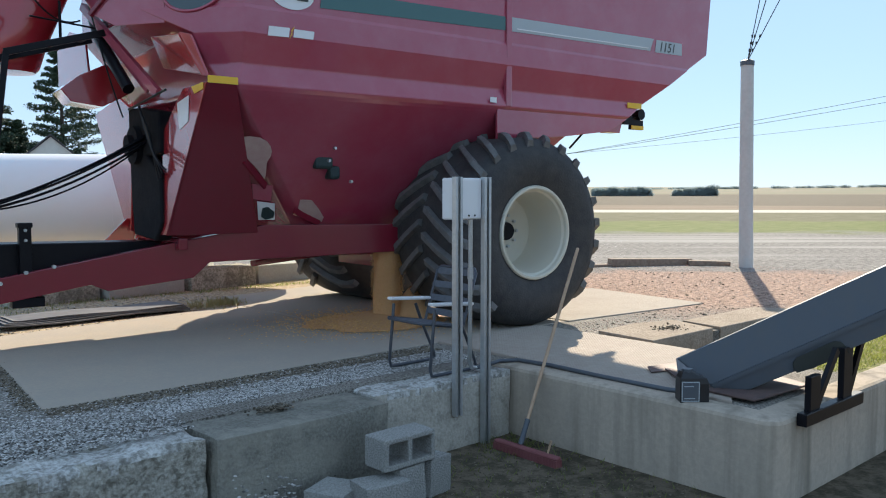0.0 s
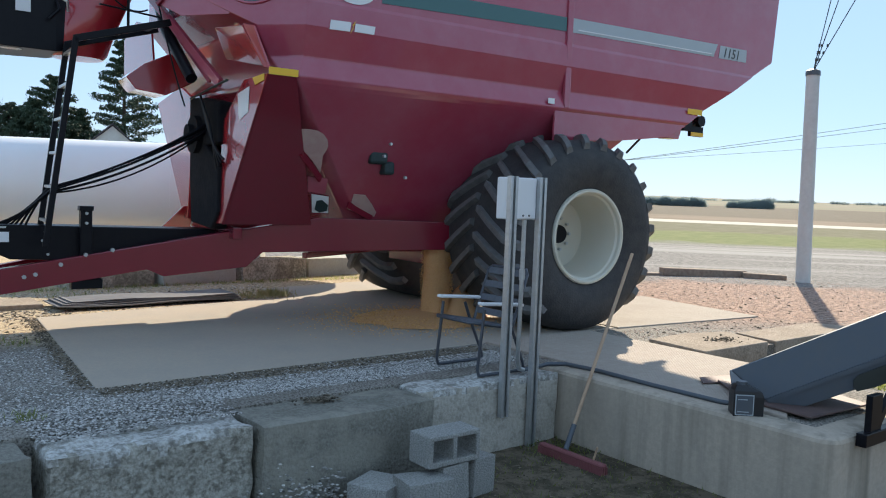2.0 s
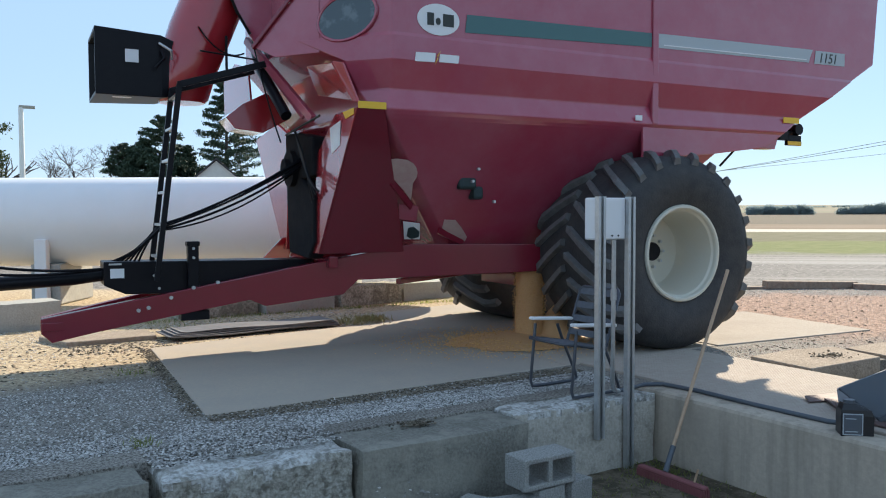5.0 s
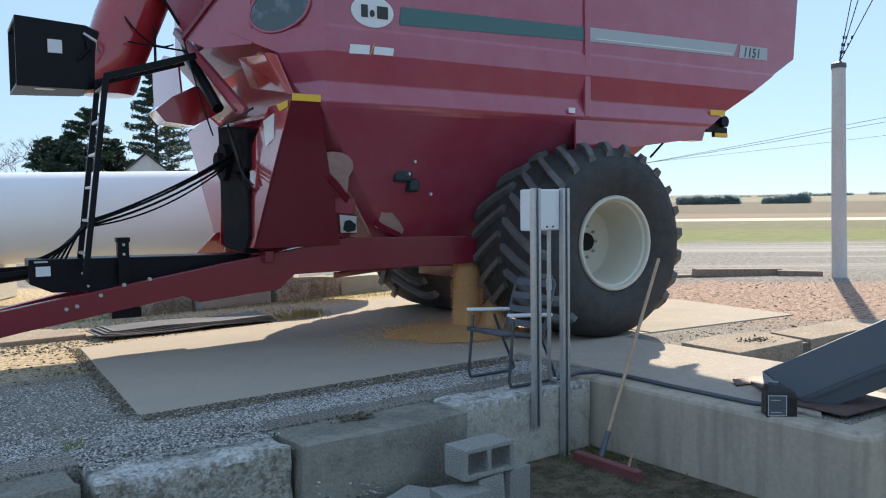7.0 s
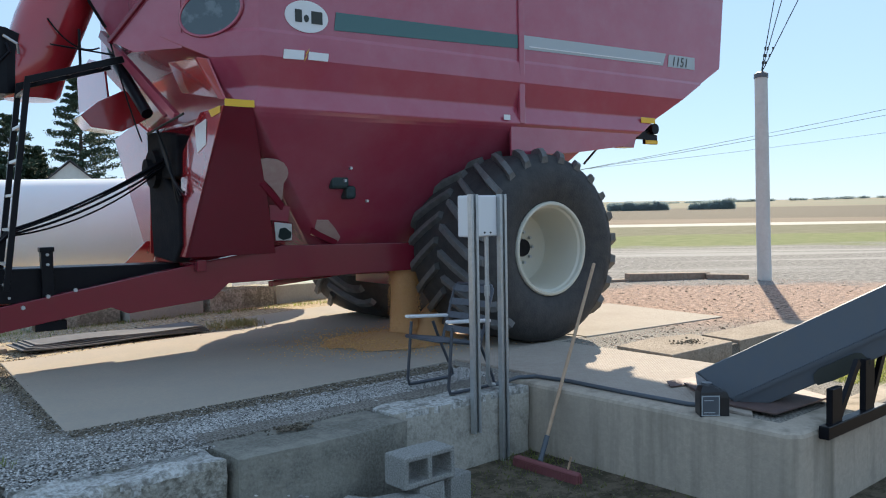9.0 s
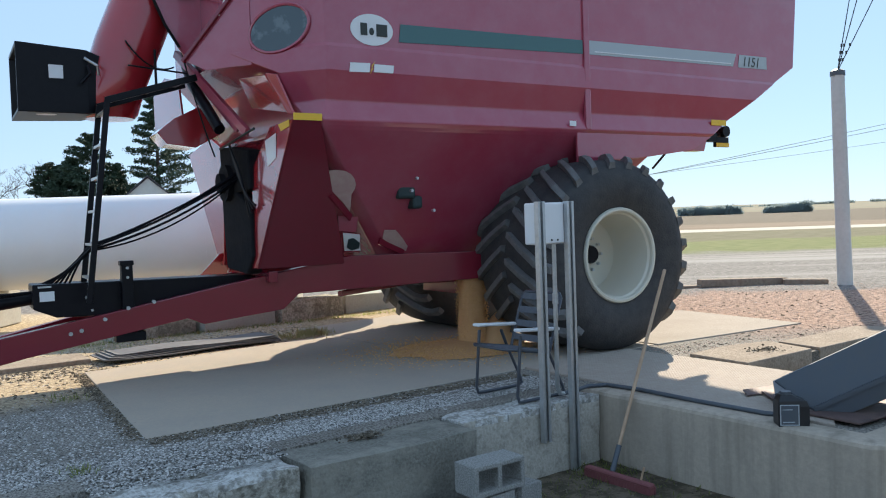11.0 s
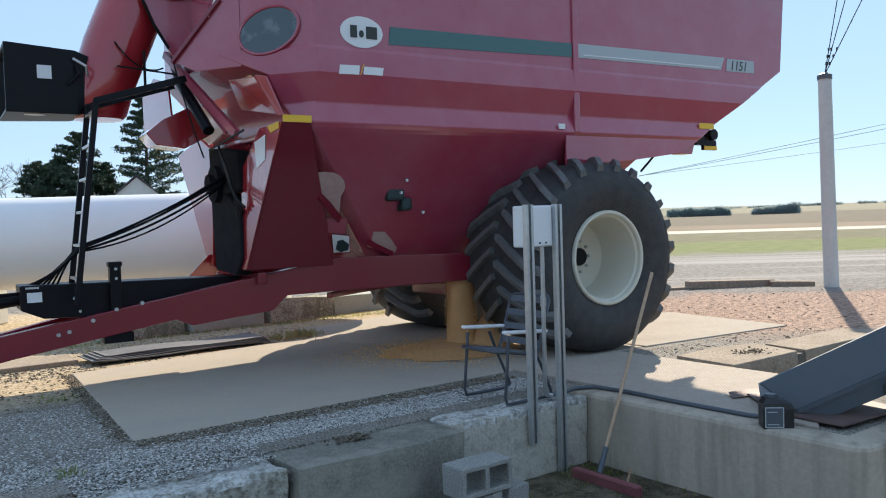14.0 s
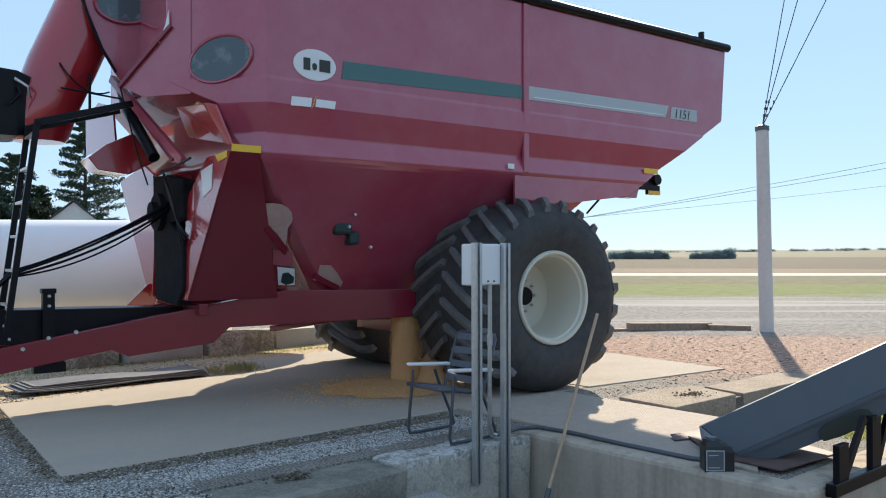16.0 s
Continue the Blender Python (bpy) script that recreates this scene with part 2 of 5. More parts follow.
STONES = stone_mat("pale_gravel", (0.05, 0.048, 0.043), (0.66, 0.63, 0.59))
CRUMBS = stone_mat("dirt_crumbs", (0.05, 0.042, 0.03), (0.24, 0.20, 0.15))
REDSTONES = stone_mat("reddish_gravel", (0.34, 0.23, 0.175), (0.62, 0.47, 0.38))
KERNELS = stone_mat("corn_grains", (0.58, 0.30, 0.10), (0.85, 0.55, 0.24))


def checker_mat():
    m = mat("checker_plate_steel", (0.43, 0.37, 0.31), 0.88, 0.0, grain=0.6, scale=20, dark=(0.34, 0.28, 0.23), stain=0.5, sscale=2)
    nt = m.node_tree
    p = nt.nodes["Principled BSDF"]
    tc = nt.nodes.new("ShaderNodeTexCoord")
    waves = []
    for ang in (45, -45):
        mp = nt.nodes.new("ShaderNodeMapping")
        mp.inputs["Rotation"].default_value = (0, 0, radians(ang))
        w = nt.nodes.new("ShaderNodeTexWave")
        w.inputs["Scale"].default_value = 14
        nt.links.new(tc.outputs["Object"], mp.inputs["Vector"])
        nt.links.new(mp.outputs["Vector"], w.inputs["Vector"])
        waves.append(w.outputs["Fac"])
    mul = nt.nodes.new("ShaderNodeMath")
    mul.operation = "MULTIPLY"
    nt.links.new(waves[0], mul.inputs[0])
    nt.links.new(waves[1], mul.inputs[1])
    b = nt.nodes.new("ShaderNodeBump")
    b.inputs["Strength"].default_value = 0.45
    b.inputs["Distance"].default_value = 0.006
    nt.links.new(mul.outputs[0], b.inputs["Height"])
    nt.links.new(b.outputs["Normal"], p.inputs["Normal"])
    return m


CHECKER = checker_mat()
# pale tone for bright reflections painted as patches on the hopper slope
GLINT = mat("pale_reflection_tone", (0.52, 0.37, 0.33), 0.4, 0.0, grain=0.7, scale=7, dark=(0.42, 0.22, 0.21), coat=0.6)
MOTOR = mat("dark_green_paint", (0.014, 0.036, 0.038), 0.5, grain=0.4, scale=14)


def streaked_wall_mat():
    """Poured concrete with long dark runs of water down its face."""
    m = mat("wall_concrete", (0.50, 0.42, 0.335), 0.9, grain=0.5, scale=28, dark=(0.33, 0.285, 0.23), stain=0.65, sscale=2.2, bump=0.12, bscale=60)
    nt = m.node_tree
    p = nt.nodes["Principled BSDF"]
    src = p.inputs["Base Color"].links[0].from_socket
    tc = nt.nodes.new("ShaderNodeTexCoord")
    mp = nt.nodes.new("ShaderNodeMapping")
    mp.inputs["Scale"].default_value = (7, 7, 0.5)
    n = nt.nodes.new("ShaderNodeTexNoise")
    n.inputs["Scale"].default_value = 1.0
    n.inputs["Detail"].default_value = 5
    r = nt.nodes.new("ShaderNodeMapRange")
    r.inputs["From Min"].default_value, r.inputs["From Max"].default_value = 0.5, 0.72
    r.inputs["To Max"].default_value = 0.7
    mx = nt.nodes.new("ShaderNodeMix")
    mx.data_type = "RGBA"
    nt.links.new(tc.outputs["Object"], mp.inputs["Vector"])
    nt.links.new(mp.outputs["Vector"], n.inputs["Vector"])
    nt.links.new(n.outputs["Fac"], r.inputs["Value"])
    nt.links.new(r.outputs[0], mx.inputs["Factor"])
    nt.links.new(src, mx.inputs["A"])
    mx.inputs["B"].default_value = (0.19, 0.17, 0.13, 1)
    nt.links.new(mx.outputs["Result"], p.inputs["Base Color"])
    return m


WALLC = streaked_wall_mat()


def ground_mat():
    """Gravel yard, reddish gravel patch, grass, road and stubble field, laid out by plan."""
    m = mat("yard_ground", (0.38, 0.35, 0.305), 0.95, hard=0.07, grain=0.95, scale=60, dark=(0.075, 0.066, 0.054), stain=0.6, sscale=1.6, bump=0.5, bscale=45)
    nt = m.node_tree
    p = nt.nodes["Principled BSDF"]
    src = p.inputs["Base Color"].links[0].from_socket
    tc = nt.nodes.new("ShaderNodeTexCoord")
    nz = nt.nodes.new("ShaderNodeTexNoise")
    nz.inputs["Scale"].default_value = 0.35
    nz.inputs["Detail"].default_value = 8
    nt.links.new(tc.outputs["Object"], nz.inputs["Vector"])

    def math_node(op, a, b):
        n = nt.nodes.new("ShaderNodeMath")
        n.operation = op
        for i, v in enumerate((a, b)):
            if isinstance(v, (int, float)):
                n.inputs[i].default_value = v
            else:
                nt.links.new(v, n.inputs[i])
        return n.outputs[0]

    def smooth(v, a, b):
        r = nt.nodes.new("ShaderNodeMapRange")
        r.interpolation_type = "SMOOTHSTEP"
        r.inputs["From Min"].default_value, r.inputs["From Max"].default_value = a, b
        nt.links.new(v, r.inputs["Value"])
        return r.outputs[0]

    def over(a, tone, tone2, fac, sc):
        n = nt.nodes.new("ShaderNodeTexNoise")
        n.inputs["Scale"].default_value = sc
        n.inputs["Detail"].default_value = 8
        n.inputs["Roughness"].default_value = 0.7
        nt.links.new(tc.outputs["Object"], n.inputs["Vector"])
        c = nt.nodes.new("ShaderNodeMix")
        c.data_type = "RGBA"
        nt.links.new(smooth(n.outputs["Fac"], 0.40, 0.60), c.inputs["Factor"])
        c.inputs["A"].default_value, c.inputs["B"].default_value = (*tone, 1), (*tone2, 1)
        mx = nt.nodes.new("ShaderNodeMix")
        mx.data_type = "RGBA"
        nt.links.new(fac, mx.inputs["Factor"])
        nt.links.new(a, mx.inputs["A"])
        nt.links.new(c.outputs["Result"], mx.inputs["B"])
        return mx.outputs["Result"]

    dot = nt.nodes.new("ShaderNodeVectorMath")
    dot.operation = "DOT_PRODUCT"
    nt.links.new(tc.outputs["Object"], dot.inputs[0])
    dot.inputs[1].default_value = (0.669, 0.743, 0)
    wob = math_node("MULTIPLY", math_node("SUBTRACT", nz.outputs["Fac"], 0.5), 7.0)
    d = math_node("ADD", dot.outputs["Value"], wob)
    # reddish gravel round (11.2, 6.4)
    off = nt.nodes.new("ShaderNodeVectorMath")
    off.operation = "DISTANCE"
    nt.links.new(tc.outputs["Object"], off.inputs[0])
    off.inputs[1].default_value = (11.6, 7.0, 0)
    rd = math_node("ADD", off.outputs["Value"], math_node("MULTIPLY", wob, 0.5))
    sep = nt.nodes.new("ShaderNodeSeparateXYZ")
    nt.links.new(tc.outputs["Object"], sep.inputs[0])
    out = over(src, (0.46, 0.31, 0.235), (0.17, 0.115, 0.085), smooth(rd, 4.2, 3.0), 13)
    # straw-littered soil behind the slab
    yy = math_node("ADD", sep.outputs["Y"], math_node("MULTIPLY", wob, 0.25))
    out = over(out, (0.56, 0.46, 0.31), (0.28, 0.21, 0.14), math_node("MULTIPLY", smooth(yy, 6.7, 7.5), smooth(sep.outputs["X"], 8.0, 7.0)), 20)
    out = over(out, (0.12, 0.11, 0.10), (0.27, 0.25, 0.23), smooth(d, 13.2, 14.5), 9)
    # pale wheel tracks along the yard
    along = nt.nodes.new("ShaderNodeMapping")
    along.vector_type = "TEXTURE"
    along.inputs["Rotation"].default_value = (0, 0, math.atan2(0.743, 0.669))
    along.inputs["Scale"].default_value = (1.0, 14.0, 1.0)
    nt.links.new(tc.outputs["Object"], along.inputs["Vector"])
    tn = nt.nodes.new("ShaderNodeTexNoise")
    tn.inputs["Scale"].default_value = 0.9
    tn.inputs["Detail"].default_value = 5
    nt.links.new(along.outputs["Vector"], tn.inputs["Vector"])
    track = math_node("MULTIPLY", smooth(tn.outputs["Fac"], 0.52, 0.66), smooth(d, 14.0, 17.0))
    out = over(out, (0.33, 0.315, 0.29), (0.27, 0.255, 0.23), track, 9)
    out = over(out, (0.105, 0.135, 0.035), (0.16, 0.17, 0.06), smooth(d, 26, 29), 1.5)
    out = over(out, (0.10, 0.10, 0.05), (0.15, 0.135, 0.08), smooth(d, 37, 40), 1.0)
    straight = dot.outputs["Value"]
    out = over(out, (0.50, 0.46, 0.39), (0.44, 0.4, 0.34), smooth(straight, 55, 56), 1.0)
    out = over(out, (0.20, 0.15, 0.105), (0.165, 0.125, 0.085), smooth(straight, 65, 66), 0.08)
    out = over(out, (0.22, 0.185, 0.13), (0.165, 0.17, 0.11), smooth(straight, 420, 700), 0.006)
    # grass verge right of the plate, beside the trench
    verge = math_node("MULTIPLY", smooth(sep.outputs["X"], 6.25, 6.6), smooth(sep.outputs["Y"], 3.66, 3.5))
    out = over(out, (0.17, 0.18, 0.06), (0.30, 0.27, 0.12), verge, 14)
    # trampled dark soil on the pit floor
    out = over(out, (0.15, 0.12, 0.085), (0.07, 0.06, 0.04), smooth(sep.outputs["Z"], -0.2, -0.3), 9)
    nt.links.new(out, p.inputs["Base Color"])
    return m


GROUND = ground_mat()

# ---------------------------------------------------------------- ground
WALL_Y, WALL_X, LOW = 4.60, 4.70, -0.52


def terrain(x, y):
    d = math.hypot(x, y)
    if d < 60:
        return 0.0
    if d < 420:
        return -2.0 * (d - 60) / 360
    k = min(1.0, (d - 420) / 2000)
    return -2.0 + k * (15 + 4 * math.sin(x / 310 + 1) + 3 * math.sin(y / 230))


def build_ground():
    base = [0, 1, 2, 3, 5, 7, 9, 12, 16, 22, 30, 45, 60, 80, 110, 170, 260, 340, 420, 520, 700, 900, 1200, 1600, 2200, 3000]
    neg = [-v for v in base[1:]]
    xs = sorted(set(base + neg + [WALL_X, 6.25, 9.4]))
    ys = sorted(set(base + neg + [2.25, 3.62, 4.15, WALL_Y]))

    def level(xa, ya):
        if 6.25 < xa < 9.4 and 3.62 < ya < 4.15:
            return -0.45
        if ya > WALL_Y or (xa > WALL_X and ya > 2.25):
            return 0.0
        return LOW

    bm = bmesh.new()
    made = {}

    def v(i, j, z):
        key = (i, j, z)
        if key not in made:
            made[key] = bm.verts.new((xs[i], ys[j], z + terrain(xs[i], ys[j])))
        return made[key]

    lv = {(i, j): level((xs[i] + xs[i + 1]) / 2, (ys[j] + ys[j + 1]) / 2) for i in range(len(xs) - 1) for j in range(len(ys) - 1)}
    for (i, j), z in lv.items():
        bm.faces.new((v(i, j, z), v(i + 1, j, z), v(i + 1, j + 1, z), v(i, j + 1, z)))
        if (i + 1, j) in lv and lv[i + 1, j] != z:
            w = lv[i + 1, j]
            bm.faces.new((v(i + 1, j, z), v(i + 1, j, w), v(i + 1, j + 1, w), v(i + 1, j + 1, z)))
        if (i, j + 1) in lv and lv[i, j + 1] != z:
            w = lv[i, j + 1]
            bm.faces.new((v(i, j + 1, z), v(i + 1, j + 1, z), v(i + 1, j + 1, w), v(i, j + 1, w)))
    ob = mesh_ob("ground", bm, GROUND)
    return tagged(ob, "grey gravel yard with a sunken dirt pit, grass and fields beyond", "ground", kind="structure")


build_ground()


def slab_poly(name, label, pts, z, material, category="slab", deep=0.15):
    bm = bmesh.new()
    plate(bm, [(x, y, z) for x, y in pts], (0, 0, -deep - z))
    return tagged(mesh_ob(name, bm, material, bevel=0.008), label, category, kind="structure")


slab_poly("pavement", "pale smooth concrete slab in front of the grain pit", [(1.51, 5.43), (4.72, 5.5), (4.72, 8.9), (1.80, 8.45)], 0.009, CONC)
slab_poly("pavement", "sunlit pale concrete slab behind the big tyre", [(6.70, 5.47), (9.02, 5.25), (9.25, 7.15), (6.70, 7.6)], 0.014, TANSLAB)
slab_poly("pavement", "worn concrete drive strip under the cart axle", [(4.735, 5.5), (6.69, 5.5), (6.69, 10.1), (4.735, 9.75)], 0.007, CONC)
slab_poly("floor", "steel checker plate covering the grain pit", [(4.865, 2.62), (6.24, 3.4), (6.24, 5.48), (4.865, 5.48)], 0.022, CHECKER, "floor plate")
slab_poly("pavement", "broken old concrete at the edge of the trench", [(6.27, 4.145), (7.30, 4.145), (7.46, 4.70), (6.95, 4.84), (6.33, 4.80)], 0.035, TANC, deep=0.4)
slab_poly("pavement", "soil-stained flat concrete lid beside the open trench", [(7.43, 4.135), (9.3, 4.135), (9.0, 4.62), (7.52, 4.62)], 0.03, TANC, deep=0.42)

# ---------------------------------------------------------------- retaining walls


def rough_block(lo, hi, step, amp, seed, top_amp=0.0):
    """A concrete block with broken, uneven faces."""
    bm = bmesh.new()
    n = [max(2, round((h - l) / step)) for l, h in zip(lo, hi)]
    cache = {}

    def vert(i, j, k):
        key = (i, j, k)
        if key not in cache:
            p = Vector([lo[a] + (hi[a] - lo[a]) * q / n[a] for a, q in enumerate(key)])
            c = Vector([(l + h) / 2 for l, h in zip(lo, hi)])
            ends = sum(q in (0, n[a]) for a, q in enumerate(key))
            d = noise.noise_vector(p * 3.1 + Vector((seed, 0, 0))) * amp + noise.noise_vector(p * 11 + Vector((0, seed, 0))) * amp * 0.5
            if ends > 1:
                d += (c - p).normalized() * amp * (0.9 + noise.noise(p * 6))
            if k == n[2]:
                d.z += top_amp * (noise.noise(p * 5 + Vector((seed, seed, 0))) - 0.2)
            cache[key] = bm.verts.new(p + d)
        return cache[key]

    for a in range(3):
        b, c = [q for q in range(3) if q != a]
        for side in (0, n[a]):
            for i in range(n[b]):
                for j in range(n[c]):
                    quad = []
                    for di, dj in ((0, 0), (1, 0), (1, 1), (0, 1)):
                        key = [0, 0, 0]
                        key[a], key[b], key[c] = side, i + di, j + dj
                        quad.append(vert(*key))
                    bm.faces.new(quad)
    return bm


wall_left = tagged(new("wall_left"), "row of old concrete blocks retaining the yard above the pit", "wall", kind="structure")
for lo, hi, m, amp, seed, ta in (
    ((-3.4, 4.25, -0.7), (-1.62, 4.85, 0.0), DARKC, 0.012, 3, 0.0),
    ((-1.6, 4.24, -0.7), (-0.32, 4.85, 0.0), OLDCONC, 0.015, 4, 0.0),
    ((-0.3, 4.27, -0.7), (0.90, 4.88, -0.015), DARKC, 0.014, 5, 0.0),
    ((0.95, 4.23, -0.7), (2.03, 4.82, -0.005), LIMEC, 0.022, 6, 0.03),
    ((2.05, 4.17, -0.7), (3.27, 4.80, -0.015), DARKC, 0.010, 7, 0.0),
    ((3.28, 4.33, -0.7), (4.60, 5.00, -0.005), PALEC, 0.012, 8, 0.0),
):
    ob = mesh_ob("concrete_block", rough_block(lo, hi, 0.05, amp, seed, ta), m, wall_left, smooth=50)
    if seed in (6, 8):
        ob.data.materials.append(CRUST)
        for f in ob.data.polygons:
            edge = noise.noise(Vector(f.center) * 7) * 0.07 + noise.noise(Vector(f.center) * 23) * 0.03
            f.material_index = int(f.center.z > hi[2] - 0.05 + edge)

bm = bmesh.new()
corner = [(4.73 - 0.12 * math.cos(radians(a)), 2.32 - 0.12 * math.sin(radians(a)), -0.8) for a in range(0, 91, 15)]
plate(bm, [(4.61, 4.6, -0.8), *corner, (11, 2.2, -0.8), (11, 2.44, -0.8), (4.85, 2.44, -0.8), (4.85, 4.6, -0.8)], (0, 0, 0.812))
tagged(mesh_ob("wall_right", bm, WALLC, bevel=0.03), "smooth poured concrete pit wall with water streaks", "wall", kind="structure")

# ---------------------------------------------------------------- grain cart
CART = pose(6.177, 5.46, 0, 0, 0, -4.5)
cart = thing("grain_cart", "dark red glossy two-wheeled grain cart parked on the slab", "grain cart", CART)
WIDE = 3.12


def hopper_part():
    bm = bmesh.new()

    def ring(z, y, xf, cf, xr):
        return [(xf, y, z), (xf - cf, y + cf, z), (xf - cf, WIDE - y - cf, z), (xf, WIDE - y, z), (xr, WIDE - y, z), (xr, y, z)]

    rings = [ring(3.9, 0.10, -3.05, 0.6, 3.0), ring(3.02, 0.10, -3.05, 0.6, 2.92), ring(2.82, 0.10, -3.05, 0.6, 2.57), ring(2.79, 0.085, -3.05, 0.6, 2.52), ring(2.60, 0.075, -3.05, 0.30, 2.19),
             ring(2.36, 0.135, -3.05, 0.2, 1.78), ring(2.2, 0.08, -3.1, 0.1, 1.5), ring(2.16, 0.10, -3.1, 0.1, 1.43), ring(2.13, 0.12, -3.07, 0.1, 0.8), ring(0.85, 1.1, -1.9, 0.1, -0.3)]
    loft(bm, rings)
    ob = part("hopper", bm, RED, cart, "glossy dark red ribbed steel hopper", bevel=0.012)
    bm = bmesh.new()
    plate(bm, [(-0.45, 0.095, 2.17), (1.46, 0.095, 2.17), (1.2, 0.095, 2.03), (0.37, 0.095, 1.93), (-0.45, 0.095, 1.88)], (0, 0.03, 0))
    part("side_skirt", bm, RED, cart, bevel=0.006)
    bm = bmesh.new()
    box(bm, (-0.345, 0.078, 2.2), (-0.275, 0.12, 3.88))
    part("seam_strip", bm, RED, ob, bevel=0.008)
    bm = bmesh.new()
    tube(bm, [(-3.05, 0.09, 3.93), (0, 0.09, 3.93), (3.03, 0.09, 3.93)], 0.05, 12)
    tube(bm, [(3.0, 0.09, 3.93), (3.0, WIDE - 0.09, 3.93)], 0.04, 10)
    part("top_rail", bm, BLACK, ob, "dark rolled tarp rail along the hopper rim", smooth=40)
    for x in (-2.2, -0.14, 2.48):
        bm = bmesh.new()
        box(bm, (x - 0.02, 0.04, 3.9), (x + 0.02, 0.10, 4.04))
        part("rail_bracket", bm, BLACK, ob, bevel=0.004)
    return ob


hopper = hopper_part()


def flat(name, pts, y, material, label="", parent=None, t=0.004):
    bm = bmesh.new()
    plate(bm, [(x, y, z) for x, z in pts], (0, -t, 0))
    return part(name, bm, material, parent or hopper, label)


def ellipse(cx, cz, rx, rz, n=40):
    return [(cx + rx * math.cos(2 * math.pi * k / n), cz + rz * math.sin(2 * math.pi * k / n)) for k in range(n)]


flat("decal", ellipse(-2.63, 2.95, 0.195, 0.128), 0.098, WHITE, "white oval maker's badge")
flat("decal", [(-2.735, 2.90), (-2.675, 2.90), (-2.675, 3.0), (-2.735, 3.0)], 0.093, INK, "dark plain shape on the badge")
flat("decal", ellipse(-2.635, 2.935, 0.022, 0.03, 16), 0.093, INK)
flat("decal", [(-2.59, 2.90), (-2.49, 2.90), (-2.49, 3.0), (-2.59, 3.0)], 0.093, INK, "dark plain shape on the badge")
flat("stripe", [(-2.38, 2.87), (-0.35, 2.93), (-0.35, 3.06), (-2.36, 3.02)], 0.098, TEAL, "dark teal stripe along the hopper side")
# right half in pale grey paints the sky's reflection on the stripe
flat("stripe", [(-0.27, 2.93), (1.84, 2.96), (1.90, 3.10), (-0.27, 3.065)], 0.098, SILVER, "pale grey half of the stripe, sky reflection painted into its colour")
flat("stripe", [(-0.2, 2.955), (1.80, 2.982), (1.81, 2.992), (-0.2, 2.965)], 0.093, WHITE)
flat("decal", [(1.93, 2.955), (2.42, 2.962), (2.42, 3.10), (1.95, 3.095)], 0.098, SILVER, "silver model number plate")
flat("decal", [(-2.86, 2.59), (-2.68, 2.595), (-2.67, 2.67), (-2.85, 2.665)], 0.072, WHITE, "white lettering bars")
flat("decal", [(-2.64, 2.60), (-2.46, 2.60), (-2.45, 2.665), (-2.63, 2.665)], 0.072, WHITE, "white lettering bars")
flat("decal", [(-2.675, 2.58), (-2.645, 2.63), (-2.655, 2.63), (-2.625, 2.69), (-2.66, 2.645), (-2.65, 2.645)], 0.072, YELLOW)
flat("reflector", [(-3.36, 2.185), (-3.12, 2.185), (-3.12, 2.24), (-3.36, 2.24)], 0.058, YELLOW, "yellow reflector strip")
flat("sticker", [(-0.56, 2.225), (-0.48, 2.225), (-0.48, 2.275), (-0.56, 2.275)], 0.075, WHITE)
flat("reflector", [(1.48, 2.30), (1.72, 2.30), (1.72, 2.36), (1.48, 2.36)], 0.11, YELLOW, "yellow reflector strip")

txt = bpy.data.curves.new("model_number", "FONT")
txt.body = "1151"
txt.size = 0.15
txt.extrude = 0.002
txt.shear = 0.2
num = new("model_number", txt)
num.parent = hopper
num.matrix_local = pose(1.99, 0.092, 2.975, 90, 0, 0)
txt.materials.append(INK)


def window(cx, cy, cz, rx, rz, ang, tilt=0.0):
    """Oval sight window: dark pane in a raised rim, on a panel turned by ang about z."""
    m = pose(cx, cy, cz, 0, 0, ang) @ pose(0, 0, 0, 0, tilt, 0)
    bm = bmesh.new()
    plate(bm, [(x, 0.0, z) for x, z in ellipse(0, 0, rx, rz, 36)], (0, -0.012, 0))
    bmesh.ops.transform(bm, matrix=m, verts=bm.verts)
    w = part("window", bm, GLASS, hopper, "dark oval sight window")
    bm = bmesh.new()
    pts = [Vector((x, -0.01, z)) for x, z in ellipse(0, 0, rx, rz, 36)]
    tube(bm, pts + [pts[0]], 0.014, 6, cap=False)
    bmesh.ops.transform(bm, matrix=m, verts=bm.verts)
    part("window_rim", bm, RED, w, smooth=50)


window(-3.325, 0.370, 2.955, 0.265, 0.178, -45, -17)
window(-3.775, 1.44, 3.579, 0.248, 0.164, 0, -10)

# front corner sheet that runs on past the hopper corner to a slanting crease, and the auger hood beside it
bm = bmesh.new()
plate(bm, [(-3.05 - u, 0.1 + u, z) for u, z in ((0.45, 2.684), (0.74, 2.672), (0.88, 2.765), (0.567, 3.23), (0.567, 3.9), (0.45, 3.9))], (-0.006, -0.006, 0))
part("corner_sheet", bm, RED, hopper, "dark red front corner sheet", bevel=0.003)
bm = bmesh.new()
bar(bm, (-3.945, 0.975, 2.755), (-3.625, 0.655, 3.235), 0.03, 0.05, up=(-1, -1, 0))
part("crease_flange", bm, SHADEDRED, hopper, "dark folded flange along the crease", bevel=0.004)
# thin white wedge beside the upper crease
bm = bmesh.new()
plate(bm, [(-3.70, 0.728, 3.10), (-3.66, 0.69, 3.24), (-3.64, 0.67, 3.36), (-3.635, 0.665, 3.22)], (-0.008, -0.008, 0))
part("sticker", bm, WHITE, hopper, "small white wedge beside the crease")
bm = bmesh.new()
